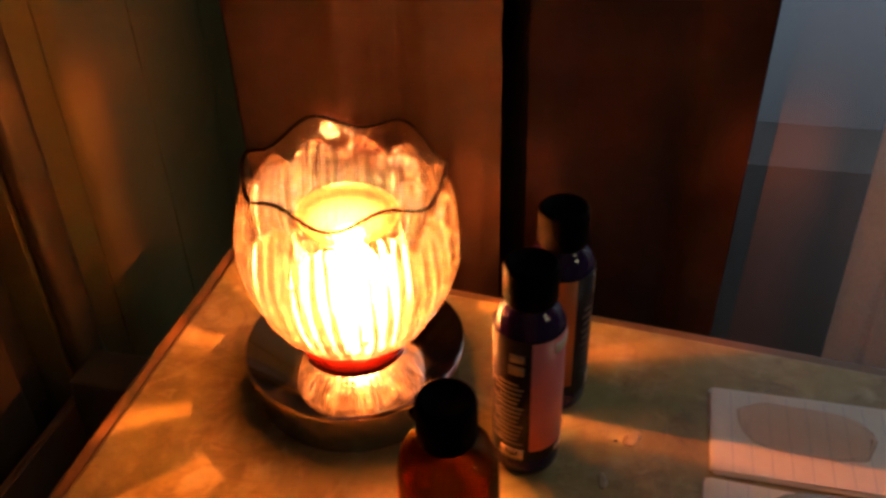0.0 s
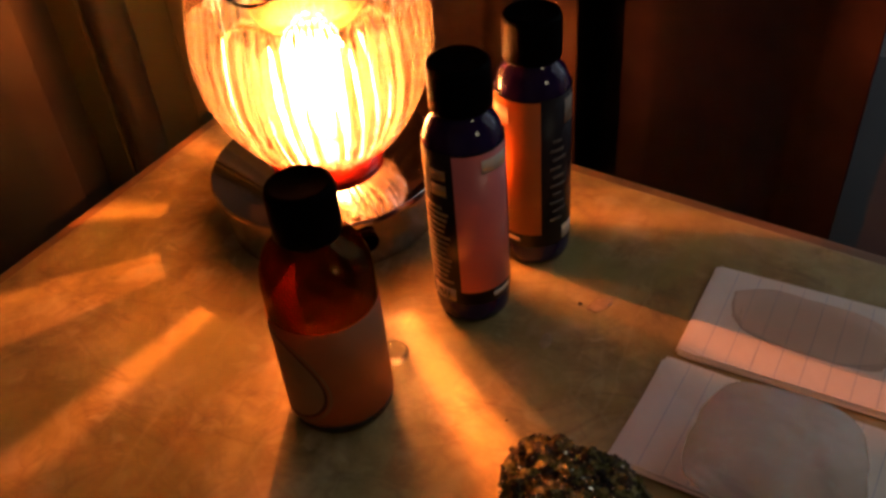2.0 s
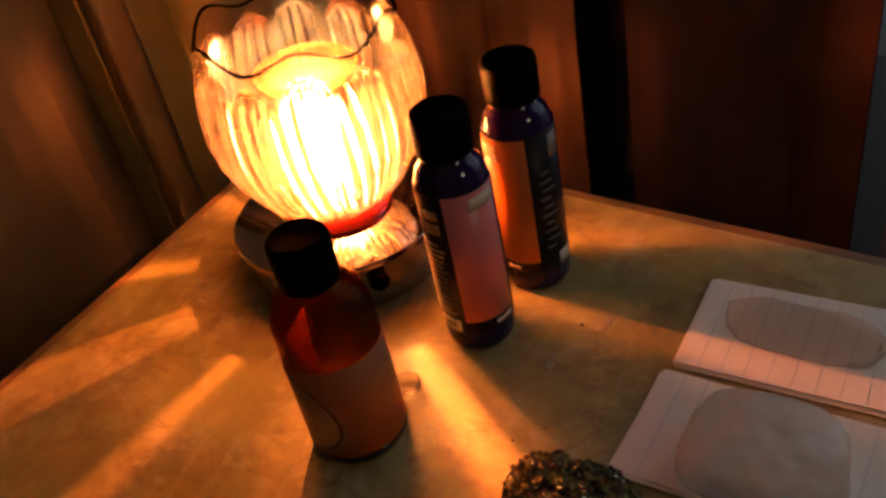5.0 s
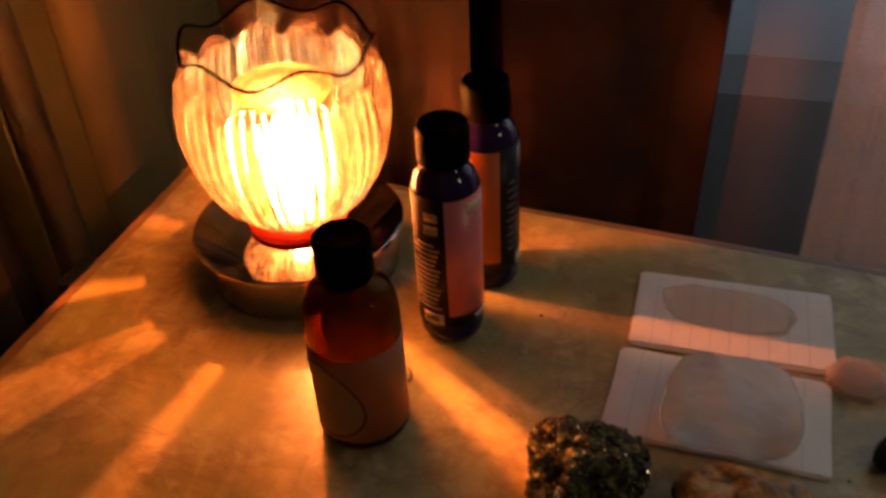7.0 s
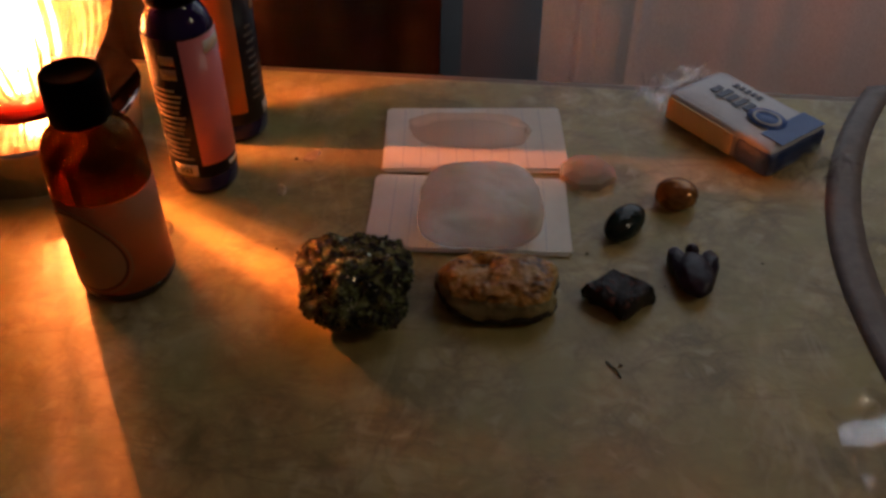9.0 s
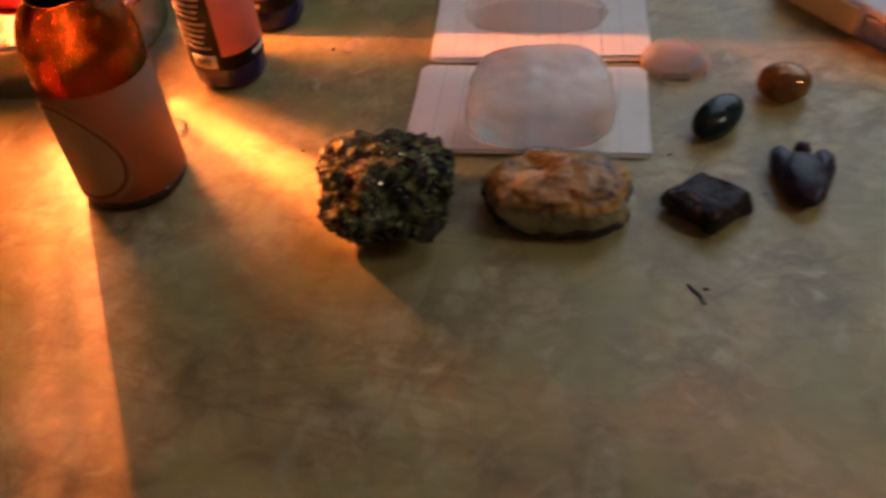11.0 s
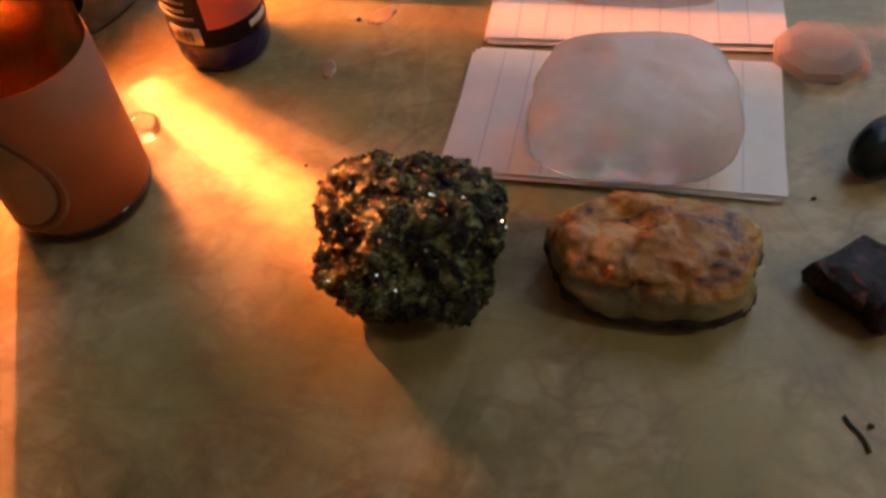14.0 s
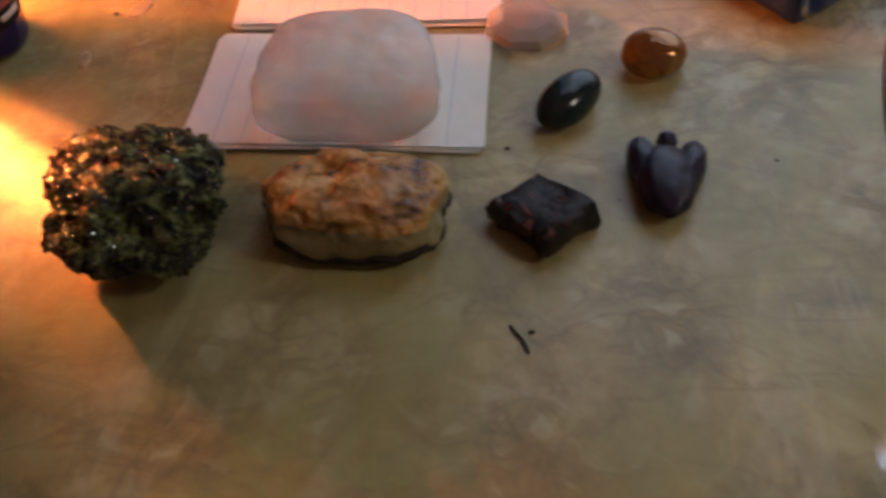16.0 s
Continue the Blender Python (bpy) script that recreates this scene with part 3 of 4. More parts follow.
for lx, ly in ((LEFT + 0.06, FRONT + 0.06), (RIGHT - 0.06, FRONT + 0.06), (LEFT + 0.06, 0.07), (RIGHT - 0.06, 0.0)):
    part("leg", box(0.05, 0.05, TOP - 0.10, (lx, ly, 0), 0.004), EDGE, table, smooth=False)

# pale open box standing on the floor beside the table
crate = thing("storage_box", pose(-0.52, -0.01, 0), "dull cream open box standing beside the table", "box")
part("side", box(0.010, 0.40, 0.57, (0.080, 0, 0), 0.003), EDGE, crate, smooth=False)
part("side", box(0.010, 0.40, 0.57, (-0.085, 0, 0), 0.003), EDGE, crate, smooth=False)
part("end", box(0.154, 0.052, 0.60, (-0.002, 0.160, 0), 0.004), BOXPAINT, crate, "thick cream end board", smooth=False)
part("end", box(0.154, 0.012, 0.57, (-0.002, -0.174, 0), 0.003), EDGE, crate, smooth=False)
part("bottom", box(0.154, 0.30, 0.01, (-0.002, -0.018, 0.0), 0.0), EDGE, crate, smooth=False)

# ---- the lamp ----
lamp = thing("table_lamp", pose(*LAMP), "lit tulip glass lamp on a mirrored chrome base", "lamp")
part("base", lathe([(0, 0), (0.071, 0), (0.0725, 0.002), (0.0745, 0.020), (0.0775, 0.034), (0.0785, 0.0375), (0.0775, 0.0392)], 72), SATIN, lamp, "brushed metal base")
part("mirror_plate", lathe([(0, 0.0385), (0.0770, 0.0385), (0.0776, 0.0392), (0.0768, 0.0398), (0, 0.0398)], 72), CHROME, lamp, "mirror polished top plate")
part("collar", lathe([(0.026, 0.040), (0.036, 0.040), (0.038, 0.042), (0.0372, 0.046), (0.034, 0.050), (0.028, 0.050)], 48), RUBY, lamp, "dark red collar")
marks = [(0.030, 0.0505), (0.041, 0.056), (0.053, 0.068), (0.0625, 0.084), (0.0695, 0.102), (0.0728, 0.120), (0.0725, 0.138), (0.0695, 0.155), (0.0660, 0.168), (0.0645, 0.175), (0.0640, 0.181)]
heights = [0.0505, 0.053, 0.056, 0.062, 0.068, 0.076, 0.084, 0.093, 0.102, 0.111, 0.120, 0.129, 0.138, 0.145] + [0.150 + 0.0021 * k for k in range(9)] + [0.171, 0.176, 0.181]
outer = [(float(np.interp(z, [q[1] for q in marks], [q[0] for q in marks])), z) for z in heights]


def tulip_shape(r, z, a, i):
    """Smooth outside with a wavy rim; inside, rounded petals that end in arches below the rim."""
    top = max(0.0, (z - 0.150) / 0.031)
    zz = z + 0.0055 * top * math.sin(WAVES * a + 0.6)
    if i >= len(outer):
        u = 2 * (((a - radians(24)) * FLUTES / (2 * math.pi)) % 1.0) - 1
        arch = math.sqrt(max(0.0, 1 - u * u))
        up = min(1.0, max(0.0, (z - 0.054) / 0.02)) * min(1.0, max(0.0, (0.1500 + 0.0170 * arch - z) / 0.0014))
        r = r - up * (0.0048 * arch + 0.0009 * math.sin(58 * a))
    else:
        r = r + (0.0006 * math.cos(FLUTES * a) + 0.0005 * math.sin(47 * a + 9 * z / 0.02 * 0.1)) * (1 if z < 0.16 else 0)
    return r, zz


inner = [(r - 0.0020, z) for r, z in outer[::-1]]
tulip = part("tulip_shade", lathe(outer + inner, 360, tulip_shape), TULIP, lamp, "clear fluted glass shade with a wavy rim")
lip = bmesh.new()
rings = []
for k in range(180):
    a = 2 * math.pi * k / 180
    r, z = 0.0631, 0.1812 + 0.0055 * math.sin(WAVES * a + 0.6)
    rings.append([lip.verts.new(((r + 0.0014 * math.cos(b)) * math.cos(a), (r + 0.0014 * math.cos(b)) * math.sin(a), z + 0.0011 * math.sin(b))) for b in (0, 1.05, 2.1, 3.14, 4.19, 5.24)])
for k in range(180):
    for i in range(6):
        lip.faces.new((rings[k][i], rings[(k + 1) % 180][i], rings[(k + 1) % 180][(i + 1) % 6], rings[k][(i + 1) % 6]))
part("rim", lip, RIMGLASS, tulip, "thin wavy glass rim, tinted dark for its refraction")
# red stem added so the shade's foot shows the collar's red glow
part("red_glow_stem", lathe([(0, 0.0515), (0.0235, 0.0515), (0.0225, 0.060), (0.015, 0.066), (0.010, 0.068), (0, 0.068)], 32), RUBY, lamp, "red stem added for the red glow in the shade")
part("inner_cup", lathe([(0.020, 0.051), (0.028, 0.060), (0.033, 0.075), (0.0355, 0.100), (0.0355, 0.128), (0.0345, 0.134)], 64,
     lambda r, z, a, i: (r + 0.0008 * math.sin(26 * a), z)), CUP, lamp, "glowing ribbed inner glass")
part("oil_dish", lathe([(0, 0.137), (0.020, 0.137), (0.030, 0.142), (0.034, 0.149), (0.0325, 0.150), (0.028, 0.144), (0.018, 0.140), (0, 0.140)], 48), DISH, lamp, "small amber glass dish")
part("bulb", lathe([(0, 0.062), (0.006, 0.063), (0.007, 0.075), (0.011, 0.088), (0.0135, 0.102), (0.0125, 0.116), (0.008, 0.126), (0, 0.129)], 32), HOT, lamp, "glowing round bulb")
for ob in lamp.children:
    if ob.name.split(".")[0] in ("tulip_shade", "inner_cup", "red_glow_stem", "oil_dish", "bulb"):
        ob.matrix_local = pose(0, 0, 0.05, 0, 2.6, 0) @ pose(0, 0, -0.05)
knob = part("dimmer_knob", lathe([(0, 0), (0.007, 0), (0.007, 0.006), (0.0055, 0.008), (0, 0.008)], 20), BLACKCAP, lamp, "small black dial")
knob.matrix_local = pose(0.0585, -0.0475, 0.026, 90, 0, 51)


# ---- bottles ----
def cap_shape(r, z, a, i):
    return (r + (0.0003 * math.sin(40 * a) if 2 <= i <= 4 else 0), z)


def cobalt_bottle(at, turn, panel, mat, name_label, bars):
    b = thing("oil_bottle", pose(*at, 0, 0, turn), name_label, "bottle", "cobalt bottles by the lamp")
    body = part("body", lathe([(0, 0.0015), (0.015, 0.0), (0.0195, 0.0012), (0.0212, 0.005), (0.0216, 0.012), (0.0216, 0.112), (0.0210, 0.118), (0.0190, 0.1245), (0.0155, 0.129), (0.0128, 0.1315), (0.0125, 0.136), (0, 0.136)], 56), COBALT, b)
    cap = part("cap", lathe([(0, 0.1335), (0.0158, 0.1335), (0.0164, 0.135), (0.0164, 0.145), (0.0164, 0.155), (0.0158, 0.158), (0.0140, 0.1592), (0.0132, 0.1582), (0, 0.1580)], 80, cap_shape), BLACKCAP, b, "black ribbed screw cap")
    sleeve = part("wrap_label", wrap(0.0217, 0.016, 0.1165, -205, 45, 40), DARKLABEL, b, "dark wrap-round label")
    front = part("front_panel", wrap(0.0221, 0.0255, 0.1155, *panel, 20), mat, b, "coloured front panel")
    return b, sleeve, front


blue, blue_sleeve, blue_front = cobalt_bottle((-0.1247, -0.0079, TOP), 0, (-77, 12), PINKLABEL, "cobalt glass oil bottle with pink label and black cap", True)
part("name_patch", wrap(0.0225, 0.104, 0.112, -38, 6, 10), PALELABEL, blue_front)
blue_code = part("barcode", wrap(0.0221, 0.018, 0.0265, -128, -86, 12), PALELABEL, blue, "white barcode patch")
for k in range(9):
    part("barcode_bar", wrap(0.0225, 0.0195, 0.0252, -118 + 2.6 * k, -117.1 + 2.6 * k + 0.5 * (k % 3), 2), DARKLABEL, blue_code)
part("text_bar", wrap(0.0221, 0.100, 0.106, -112, -88, 8), INK, blue_sleeve)
part("text_bar", wrap(0.0221, 0.090, 0.097, -114, -88, 8), INK, blue_sleeve)
for k in range(14):
    part("text_bar", wrap(0.0221, 0.0305 + 0.0039 * k, 0.0321 + 0.0039 * k, -150 + 9 * ((k * 5) % 3), -88 - 3 * ((k * 7) % 4), 14), INK, blue_sleeve)
part("footer_bar", wrap(0.0221, 0.0195, 0.0225, -28, 6, 8), PALELABEL, blue_front)

blue2, blue2_sleeve, blue2_front = cobalt_bottle((-0.1138, 0.0539, TOP), 0, (-140, -54), ORANGELABEL, "cobalt glass oil bottle with orange label and black cap", True)
part("name_patch", wrap(0.0225, 0.101, 0.111, -138, -102, 10), PALELABEL, blue2_front)
blue2_code = part("barcode", wrap(0.0221, 0.018, 0.0275, -18, 10, 10), PALELABEL, blue2, "white barcode patch")
part("seal_patch", wrap(0.0221, 0.098, 0.113, -14, 10, 8), INK, blue2_sleeve)
part("footer_bar", wrap(0.0221, 0.0195, 0.0225, -112, -88, 8), PALELABEL, blue2_front)
for k in range(10):
    part("text_bar", wrap(0.0221, 0.034 + 0.006 * k, 0.0358 + 0.006 * k, -40 + 4 * (k % 2), -20 + 5 * ((k * 5) % 3), 10), DIMINK, blue2_sleeve)

amber = thing("amber_bottle", pose(-0.1528, -0.1060, TOP), "amber glass bottle with kraft label and black cap", "bottle")
part("body", lathe([(0, 0.002), (0.018, 0.0), (0.0245, 0.0012), (0.0268, 0.005), (0.0275, 0.011), (0.0275, 0.088), (0.0268, 0.095), (0.0240, 0.103), (0.0190, 0.109), (0.0140, 0.1115), (0.0128, 0.1135), (0.0128, 0.120),
                   (0.0105, 0.120), (0.0108, 0.112), (0.0175, 0.1065), (0.0245, 0.094), (0.0252, 0.088), (0.0252, 0.010), (0.022, 0.0045), (0, 0.0042)], 64), AMBER, amber)
part("cap", lathe([(0, 0.1135), (0.0155, 0.1135), (0.0163, 0.115), (0.0163, 0.126), (0.0163, 0.137), (0.0155, 0.140), (0.0138, 0.1412), (0.0130, 0.1402), (0, 0.1400)], 80, cap_shape), BLACKCAP, amber, "black ribbed screw cap")
kraft = part("label", wrap(0.0277, 0.0085, 0.0735, -200, 40, 60), KRAFT, amber, "orange-brown paper label")
part("foot", lathe([(0.0272, 0.0082), (0.0279, 0.0078), (0.0277, 0.0045), (0.0262, 0.0012), (0.0250, 0.0008), (0.0262, 0.0050)], 64), DARKFOOT, amber, "thick dark glass foot")


def oval_wrap(r, ac, zc, aw, zh, ring=None, n=48):
    """An oval patch, or an oval line, bent round the bottle."""
    bm = bmesh.new()
    def at(k, s):
        a = 2 * math.pi * k / n
        w = radians(ac + aw * s * math.cos(a) * (1 - 0.25 * math.sin(a)))
        return (r * math.cos(w), r * math.sin(w), zc + zh * s * math.sin(a))
    steps = [ring[0], ring[1]] if ring else [0.25, 0.5, 0.75, 1.0]
    rows = [[bm.verts.new(at(k, s)) for k in range(n)] for s in steps]
    for p, q in zip(rows, rows[1:]):
        for k in range(n):
            bm.faces.new((p[k], p[(k + 1) % n], q[(k + 1) % n], q[k]))
    if not ring:
        bm.faces.new(rows[0])
    return bm


part("oval_patch", oval_wrap(0.0283, -118, 0.039, 52, 0.027), KRAFTOVAL, kraft, "tan oval on the label")
part("oval_line", oval_wrap(0.0285, -118, 0.039, 55, 0.0285, (0.93, 0.985)), KRAFTLINE, kraft)
part("oval_line", oval_wrap(0.0285, -118, 0.039, 59, 0.0305, (0.96, 1.0)), KRAFTOVAL, kraft)

# a clear glass gem behind the amber bottle
solo("glass_gem", stone((0.018, 0.018, 0.011), 3.3, 0.05, 2, 3), CLEAR, pose(-0.1425, -0.0700, TOP), "small clear glass gem on the table", "gem")


# ---- index cards ----
def card_stack(at, turn, sheets, label):
    st = thing("index_cards", pose(*at, 0, 0, turn), label, "index cards", "stacks of index cards")
    rnd = random.Random(round(at[1] * 1000))
    for k in range(sheets):
        last = k == sheets - 1
        jx, jy, ja = (0, 0, 0) if last else (rnd.uniform(-0.0035, 0.0035), rnd.uniform(-0.003, 0.003), rnd.uniform(-1.2, 1.2))
        card = part("card", box(0.127, 0.0762, 0.00035, (0, 0, 0), 0.0), PAPER, st, smooth=False)
        card.matrix_local = pose(jx, jy, 0.0005 * k, 0, 0, ja)
    for k in range(9):
        line = part("rule", box(0.0004, 0.0745, 0.00008, (-0.052 + 0.0125 * k, 0, 0), 0), RULE, card, smooth=False)
        line.matrix_local = pose(0, 0, 0.0004)
    return st


card_stack((0.0612, 0.0384, TOP), 0.4, 7, "stack of ruled white index cards under clear stone")
card_stack((0.0566, -0.0470, TOP), -2.3, 6, "stack of ruled white index cards under rose quartz")
CARDS = TOP + 0.0036

# ---- stones ----
def lumpy(bm, cell, height, low=0.0, seed=0.0):
    """Pushes a lump out into knobs of that size, each with a groove round it."""
    bm.normal_update()
    moves = []
    for v in bm.verts:
        d = noise.voronoi(v.co / cell + Vector((seed, seed, seed)))[0]
        fade = min(1.0, max(0.0, (v.co.z - low) / 0.004 + 0.15))
        moves.append(v.normal * height * fade * (0.55 - min(1.0, 1.25 * d[0]) + 0.5 * min(0.5, d[1] - d[0])))
    for v, m in zip(bm.verts, moves):
        v.co += m
    bm.normal_update()


def crystals(base, count, size, seed, low=0.1):
    """Small blocky crystals standing on the faces of a lump."""
    rnd = random.Random(seed)
    base.faces.ensure_lookup_table()
    spots = [(f.calc_center_median(), f.normal.copy()) for f in base.faces]
    top = max(p.z for p, _ in spots)
    spots = [s for s in spots if s[0].z > low * top]
    out = bmesh.new()
    for _ in range(count):
        p, n = rnd.choice(spots)
        k = size * rnd.uniform(0.5, 1.35)
        turn = Euler([rnd.uniform(0, 6.3) for _ in range(3)]).to_matrix().to_4x4()
        m = Matrix.Translation(p + n * k * 0.15) @ turn @ Matrix.Diagonal((k, k * rnd.uniform(0.6, 1.0), k * rnd.uniform(0.7, 1.6), 1))
        bmesh.ops.create_cube(out, size=1.0, matrix=m)
    return out


def broken_stone(size, seed, planes, soft, wobble, level=6):
    """A broken crystal lump: flat faces with worn edges between them, resting on a flat foot."""
    rnd = random.Random(seed)
    cuts = [(Vector((0, 0, -1)), 0.62), (Vector((0.08, -0.05, 1)).normalized(), 0.80)]
    for a in (8, 97, 172, 264):
        cuts.append((Vector((math.cos(radians(a)), math.sin(radians(a)), -0.02)).normalized(), 0.80))
    for _ in range(planes):
        n = Vector((rnd.gauss(0, 1), rnd.gauss(0, 1), rnd.gauss(0, 0.75))).normalized()
        cuts.append((n, rnd.uniform(0.80, 1.0)))
    bm = bmesh.new()
    bmesh.ops.create_icosphere(bm, subdivisions=level, radius=1.0)
    for v in bm.verts:
        d = v.co.normalized()
        total = 1.0
        for n, h in cuts:
            dot = d.dot(n)
            if dot > 0.05:
                total += (dot / h) ** soft
        k = total ** (-1.0 / soft)
        k += wobble * noise.noise(d * 3.1 + Vector((seed, 0, 0))) + wobble * 0.16 * noise.noise(d * 9 + Vector((0, seed, 0)))
        v.co = d * k * 1.06
    low = min(v.co.z for v in bm.verts)
    for v in bm.verts:
        v.co = Vector((v.co.x * size[0] / 2, v.co.y * size[1] / 2, (v.co.z - low) * size[2] / 1.5))
    return bm


rose = broken_stone((0.088, 0.076, 0.034), 21, 11, 15, 0.04)
lumpy(rose, 0.0100, 0.0005, 0.027, 2.7)
solo("rose_quartz", rose, QUARTZ, pose(0.0610, -0.0600, CARDS - 0.0004, 0, 0, 2), "large pale pink rose quartz lump on index cards", "crystal")
solo("flat_quartz", stone((0.085, 0.042, 0.008), 5.1, 0.12, 1.6, 4, 0.006, 5, 0.35, 0.7), SELENITE, pose(0.0560, 0.0430, CARDS + 0.0002, 0, 0, -3), "flat clear pinkish quartz slab on index cards", "crystal")


def cut_gem():
    """A flat eight-sided crystal with a bevelled top and uneven facets."""
    bm = lathe([(0, 0), (0.0170, 0), (0.0205, 0.0030), (0.0185, 0.0062), (0.0115, 0.0084), (0, 0.0088)], 8)
    for v in bm.verts:
        v.co *= 1 + 0.10 * noise.noise(v.co * 130 + Vector((4, 1, 2)))
        v.co.z = max(v.co.z, 0)
    return bm


solo("pink_stone", cut_gem(), PEACH, pose(0.1375, -0.0045, TOP, 0, 0, 20), "small peach translucent crystal with cut facets", "crystal", smooth=False)


ore = thing("ore_lump", pose(-0.0130, -0.1295, TOP, 0, 0, 10) @ Matrix.Diagonal((0.95, 1.0, 1.0, 1)), "sparkling dark green and black ore lump", "mineral")
lump = stone((0.069, 0.067, 0.037), 1.7, 0.30, 1.7, 6, 0.025, 7.5, 0.3)
lumpy(lump, 0.0075, 0.0017, 0.0, 3.3)
lumpy(lump, 0.0028, 0.0009, 0.0, 7.1)
grains = crystals(lump, 2200, 0.0015, 11)
sparks = crystals(lump, 520, 0.0009, 12, 0.2)
part("matrix", lump, PYRITE, ore)
part("crystal_crust", grains, PYRITE, ore, "small dark crystals", smooth=False)["kind"] = "stuff"
part("glitter", sparks, GLINT, ore, "tiny bright metallic glints", smooth=False)["kind"] = "stuff"

geode = thing("citrine_geode", pose(0.0710, -0.1278, TOP, 0, 0, -1), "orange citrine geode with a grey cut side", "mineral")


def geode_lump():
    bm = stone((0.067, 0.0455, 0.031), 4.6, 0.15, 1.4, 6, 0.015, 4.0, 0.32, 0.84)
    for v in bm.verts:
        hollow = math.exp(-((v.co.x + 0.010) / 0.011) ** 2 - ((v.co.y - 0.007) / 0.007) ** 2)
        v.co.z -= 0.006 * hollow * min(1.0, max(0.0, (v.co.z - 0.014) / 0.006))
    lumpy(bm, 0.0120, 0.0026, 0.016, 1.9)
    lumpy(bm, 0.0042, 0.0009, 0.015, 6.4)
    lumpy(bm, 0.0019, 0.0004, 0.015, 2.2)
    return bm


def upper(face):
    c = face.calc_center_median()
    return c.z + 0.10 * c.y > 0.0160 + 0.0022 * noise.noise(c * 120)


side, crust = geode_lump(), geode_lump()
bmesh.ops.delete(side, geom=[f for f in side.faces if upper(f)], context="FACES")
bmesh.ops.delete(crust, geom=[f for f in crust.faces if not upper(f)], context="FACES")
part("cut_side", side, MATRIX, geode, "grey-green cut side")
part("crust", crust, CITRINE, geode, "glossy orange crystal crust")
rind = stone((0.0668, 0.0456, 0.0145), 4.6, 0.15, 1.4, 5, 0.05, 6.0, 0.1, 0.84)
part("rind", rind, RIND, geode, "dark rough rind")


def block_stone(sx, sy, sz, seed, wobble):
    """An angular stone: a bevelled block with uneven faces."""
    bm = box(sx, sy, sz, (0, 0, 0), min(sx, sy, sz) * 0.34)
    bmesh.ops.subdivide_edges(bm, edges=bm.edges[:], cuts=7, use_grid_fill=True)
    for v in bm.verts:
        d = noise.noise_vector(v.co * 70 + Vector((seed, seed, seed)))
        v.co += Vector((d.x, d.y, d.z * 0.6)) * wobble + Vector((0, 0, 0.0022 * noise.noise(v.co * 210) + 0.0012 * noise.noise(v.co * 420)))
        v.co.x += v.co.y * 0.18
        k = 1 - 0.14 * v.co.z / sz
        v.co.x, v.co.y = v.co.x * k, v.co.y * k
    low = min(v.co.z for v in bm.verts)
    for v in bm.verts:
        v.co.z -= low
    return bm


solo("black_tourmaline", block_stone(0.034, 0.030, 0.0115, 6.2, 0.0030), TOURMALINE, pose(0.1420, -0.1275, TOP, 0, 0, -42), "glossy black angular tourmaline stone", "mineral")
solo("green_agate", stone((0.038, 0.0215, 0.018), 3.9, 0.05, 1.2, 4, 0, 5, 0.15), MOSS, pose(0.1545, -0.0635, TOP, 0, 0, 52), "polished dark green oval agate", "stone")
solo("golden_stone", stone((0.029, 0.027, 0.020), 9.2, 0.10, 1.3, 4, 0, 5, 0.2), TIGER, pose(0.1930, -0.0335, TOP, 0, 0, 20), "shiny golden brown tumbled stone", "stone")


def angel():
    """A small carved winged figure lying on its back, one plain mesh."""
    bm = bmesh.new()

    def blob(at, size, turn=0.0, seed=0.0, rough=0.12):
        made = bmesh.ops.create_icosphere(bm, subdivisions=4, radius=1.0)
        m = Matrix.Translation(at) @ Euler((0, 0, radians(turn))).to_matrix().to_4x4() @ Matrix.Diagonal((*size, 1))
        for v in made["verts"]:
            v.co = m @ (v.co * (1 + rough * noise.noise(v.co * 2.4 + Vector((seed, 0, 0)))))

    blob((0, -0.0026, 0.0066), (0.0104, 0.0152, 0.0070), 6, 1.0, 0.10)
    blob((-0.0004, 0.0134, 0.0082), (0.0036, 0.0042, 0.0040), 0, 3.0)
    for side in (-1, 1):
        blob((side * 0.0080, 0.0050, 0.0056), (0.0056, 0.0118, 0.0050), -side * 12, 4.0 + side, 0.12)
    return bm


solo("angel_figure", angel(), AMETHYST, pose(0.1900, -0.1075, TOP, 0, 0, -8) @ Matrix.Diagonal((1.12, 1.24, 1.0, 1)), "small carved dark purple amethyst angel", "figurine")

# ---- packet, ribbon and crumbs ----
pack = thing("soft_packet", pose(0.2555, 0.0500, TOP, 0, 0, -54) @ Matrix.Scale(0.93, 4), "white and blue wrapped packet with cream side", "packet")


def pillow(sx, sy, sz, seed, puff=0.0012):
    bm = box(sx, sy, sz, (0, 0, 0), min(0.0075, sz * 0.3))
    bmesh.ops.subdivide_edges(bm, edges=bm.edges[:], cuts=2, use_grid_fill=True)
    for v in bm.verts:
        v.co += v.co.normalized() * puff * noise.noise(v.co * 90 + Vector((seed, 0, 0)))
        v.co.z = max(v.co.z, 0)
    return bm


body = part("wrapper", pillow(0.104, 0.064, 0.025, 3.0), WRAP, pack)
part("side_panel", box(0.066, 0.0012, 0.019, (-0.015, -0.0332, 0.003), 0.0004), CREAMPACK, pack, "cream side panel", smooth=False)
part("blue_end", pillow(0.034, 0.067, 0.021, 8.0), BLUEFOIL, pack, "dark blue crinkled end").matrix_local = pose(0.0365, 0, 0.0005)
part("corner_print", box(0.020, 0.050, 0.0006, (0.042, 0.004, 0.0256), 0.0002), BLUEINK, body, smooth=False)
emblem = part("emblem", lathe([(0, 0.0262), (0.0125, 0.0262), (0.0125, 0.0269), (0, 0.0269)], 32), BLUEINK, pack, "round blue emblem")
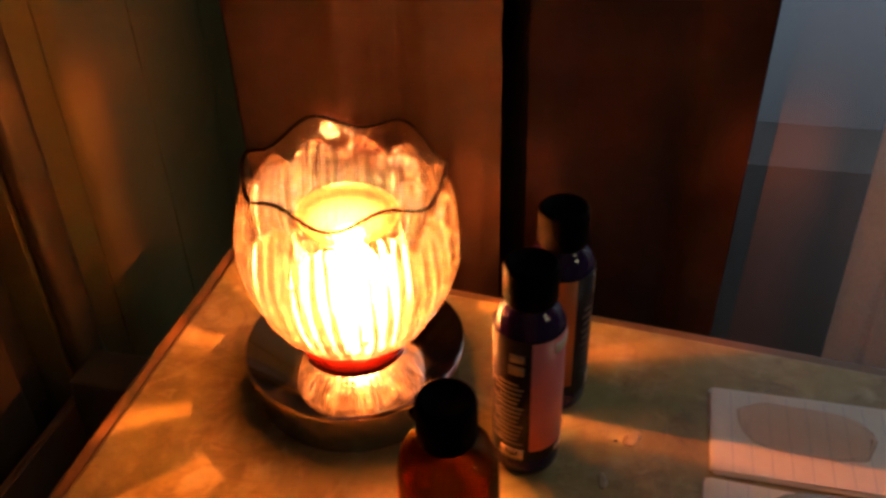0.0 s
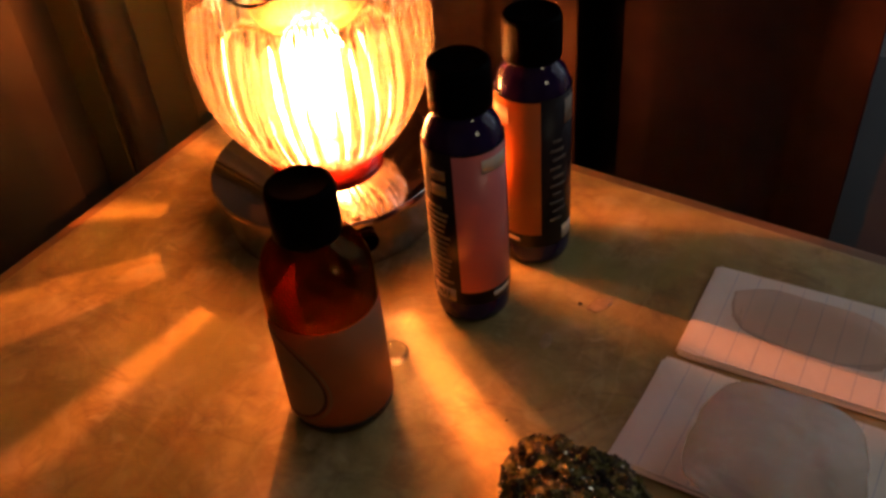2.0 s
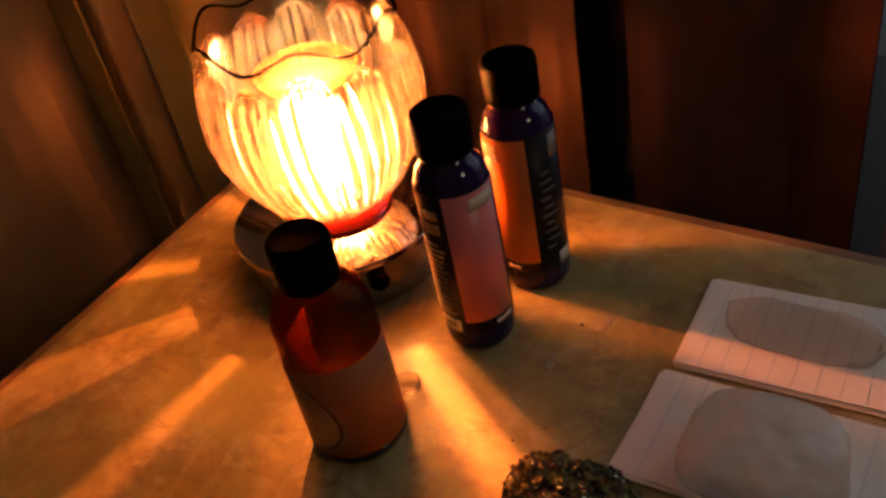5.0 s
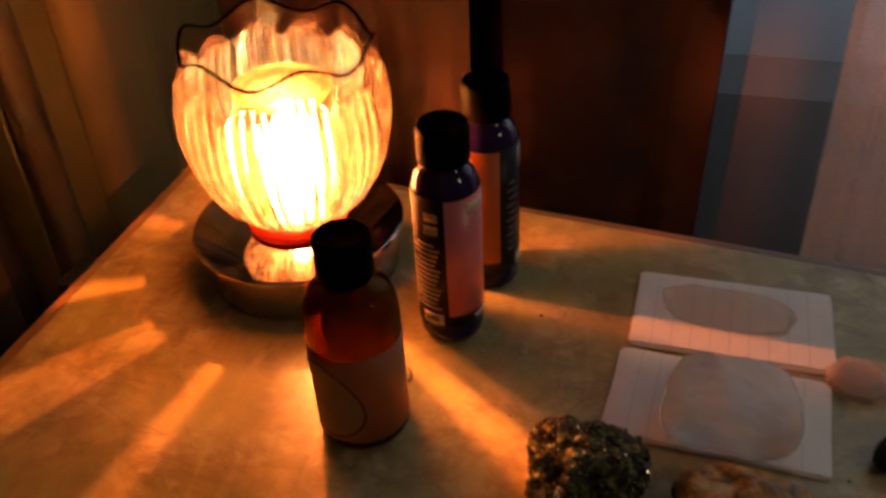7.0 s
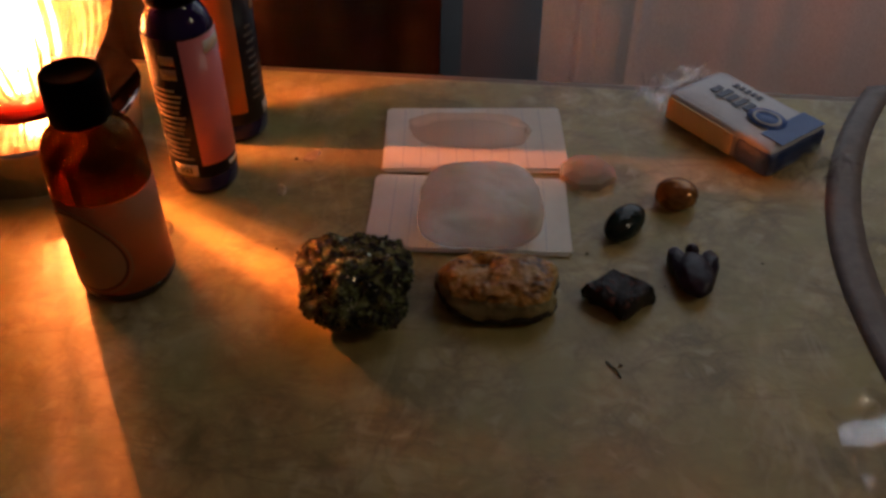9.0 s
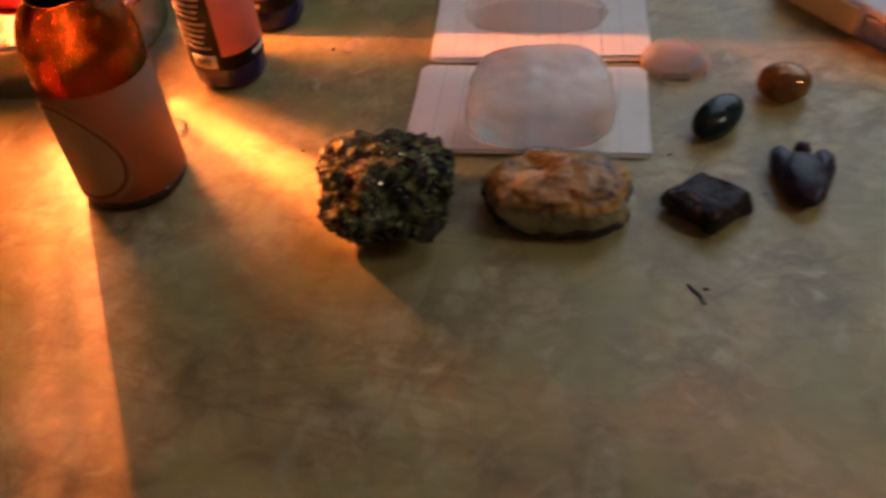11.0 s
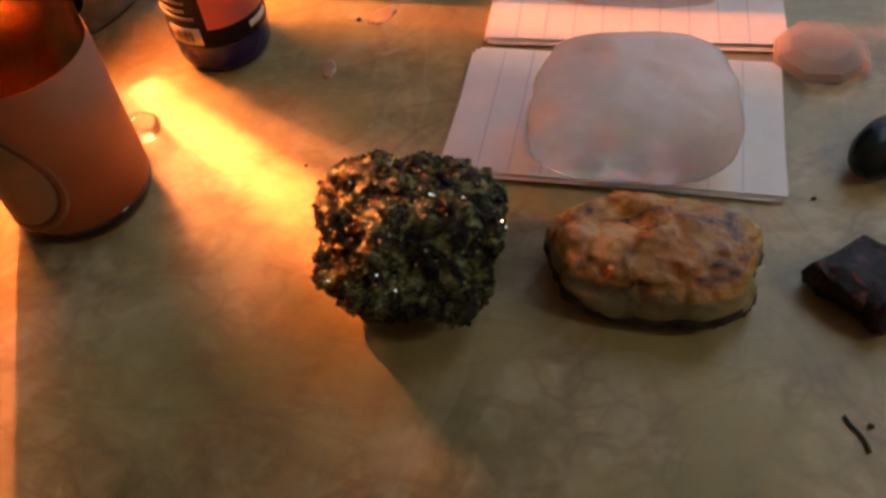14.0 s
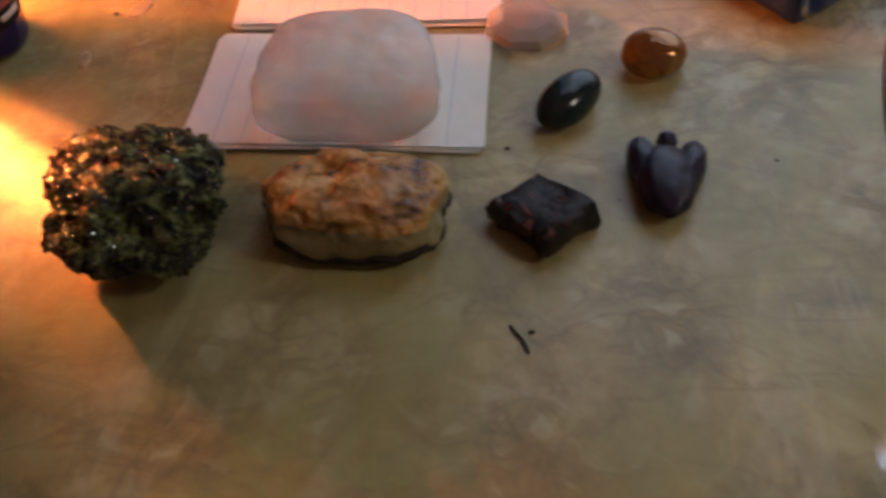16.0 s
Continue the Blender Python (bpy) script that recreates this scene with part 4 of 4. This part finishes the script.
emblem.matrix_local = pose(0.022, -0.002, 0.0) @ Matrix.Diagonal((1.25, 1, 1, 1))
part("emblem_ring", lathe([(0.0075, 0.0269), (0.0095, 0.0269), (0.0095, 0.0274), (0.0075, 0.0274)], 32), WRAP, emblem)
for k in range(5):
    part("print_bar", box(0.0058, 0.011 + 0.004 * (k % 2), 0.0006, (-0.030 + 0.0082 * k, 0.001, 0.0258), 0.0002), NAVYINK, body, smooth=False)
    part("print_bar", box(0.0036, 0.0055, 0.0006, (-0.024 + 0.0058 * k, 0.0175, 0.0258), 0.0002), NAVYINK, body, smooth=False)


def film_sheet(sx, sy, lift, seed, n=18):
    """A crumpled sheet of film lying at z = 0."""
    bm = bmesh.new()
    g = [[bm.verts.new((sx * (i / n - 0.5) + 0.004 * noise.noise(Vector((j * 0.5, seed, 0))), sy * (j / n - 0.5),
                        0.0006 + lift * abs(noise.noise(Vector((i * 0.33 + seed, j * 0.33, 0.4)))))) for i in range(n + 1)] for j in range(n + 1)]
    for j in range(n):
        for i in range(n):
            bm.faces.new((g[j][i], g[j][i + 1], g[j + 1][i + 1], g[j + 1][i]))
    return bm


tail = part("film_tail", film_sheet(0.046, 0.074, 0.030, 2.0), FILM, pack, "clear film tail")
tail.matrix_local = pose(-0.066, 0, 0.002)
tail = part("film_tail", film_sheet(0.040, 0.076, 0.026, 5.0), FILM, pack, "clear film tail")
tail.matrix_local = pose(0.067, 0.004, 0.002)
solo("plastic_bag", film_sheet(0.13, 0.13, 0.018, 9.0), FILM, pose(0.305, -0.262, TOP, 0, 0, 3), "crumpled clear plastic bag on the table", "bag")

rib = bmesh.new()
n, rows_ = 40, []
for k in range(n + 1):
    y = 0.115 - 0.42 * k / n
    x = 0.277 + 1.45 * (y + 0.14) ** 2 if y > -0.14 else 0.277 + 0.5 * (y + 0.14) ** 2
    rows_.append([rib.verts.new((x + w, y, 0.0008 + h + 0.0006 * math.sin(9 * y * 20))) for w, h in ((0, 0), (0.008, 0.0012), (0.016, 0.0012), (0.024, 0))])
for a, b in zip(rows_, rows_[1:]):
    for i in range(3):
        rib.faces.new((a[i], a[i + 1], b[i + 1], b[i]))
ribbon = solo("ribbon", rib, GREYRIB, pose(0, 0, TOP), "grey brown ribbon lying across the table", "ribbon")
ribbon.modifiers.new("cloth", "SOLIDIFY").thickness = 0.0007


def tube(points, r, n=8):
    bm = bmesh.new()
    rings = []
    for i, p in enumerate(points):
        d = (points[min(i + 1, len(points) - 1)] - points[max(i - 1, 0)]).normalized()
        q = d.to_track_quat("Z", "Y")
        rings.append([bm.verts.new(p + q @ Vector((r * math.cos(2 * math.pi * k / n), r * math.sin(2 * math.pi * k / n), 0))) for k in range(n)])
    for a, b in zip(rings, rings[1:]):
        for k in range(n):
            bm.faces.new((a[k], a[(k + 1) % n], b[(k + 1) % n], b[k]))
    bm.faces.new(rings[0][::-1])
    bm.faces.new(rings[-1])
    return bm


solo("power_cord", tube([Vector((0.392 + 0.10 * (k / 20) ** 2, 0.185 + 0.03 * math.sin(k / 6), 0.0 + 0.86 * k / 20)) for k in range(21)], 0.0028), CORD, pose(0, 0, 0), "thin black power cord behind the table", "cord")
solo("plant_sliver", tube([Vector((0.0007 * math.sin(k * 0.5), -0.0065 + 0.0013 * k, 0.0007)) for k in range(11)], 0.0006, 6), LEAF, pose(0.1325, -0.1815, TOP, 0, 0, 24), "dry dark green sliver on the table", "debris")
for cx, cy, r in ((0.1365, -0.1785, 0.0011), (0.1283, -0.0856, 0.0010), (-0.0666, 0.0148, 0.0012), (-0.0665, -0.0826, 0.0008), (0.172, -0.115, 0.0006), (0.236, -0.094, 0.0008)):
    solo("crumb", stone((2 * r, 1.6 * r, 1.2 * r), cx * 50, 0.3, 2, 2), CRUMB, pose(cx, cy, TOP), "tiny dark crumb on the table", "crumb", "crumbs on the table")
solo("wax_flake", stone((0.006, 0.013, 0.0007), 2.4, 0.3, 2, 3), SMEAR, pose(-0.0721, -0.0216, TOP, 0, 0, 10), "pale flake stuck on the table", "debris")
solo("wax_flake", stone((0.009, 0.016, 0.0003), 6.4, 0.3, 2, 3), SMEAR, pose(-0.0560, 0.0190, TOP, 0, 0, -30), "pale wax smear on the table", "debris")
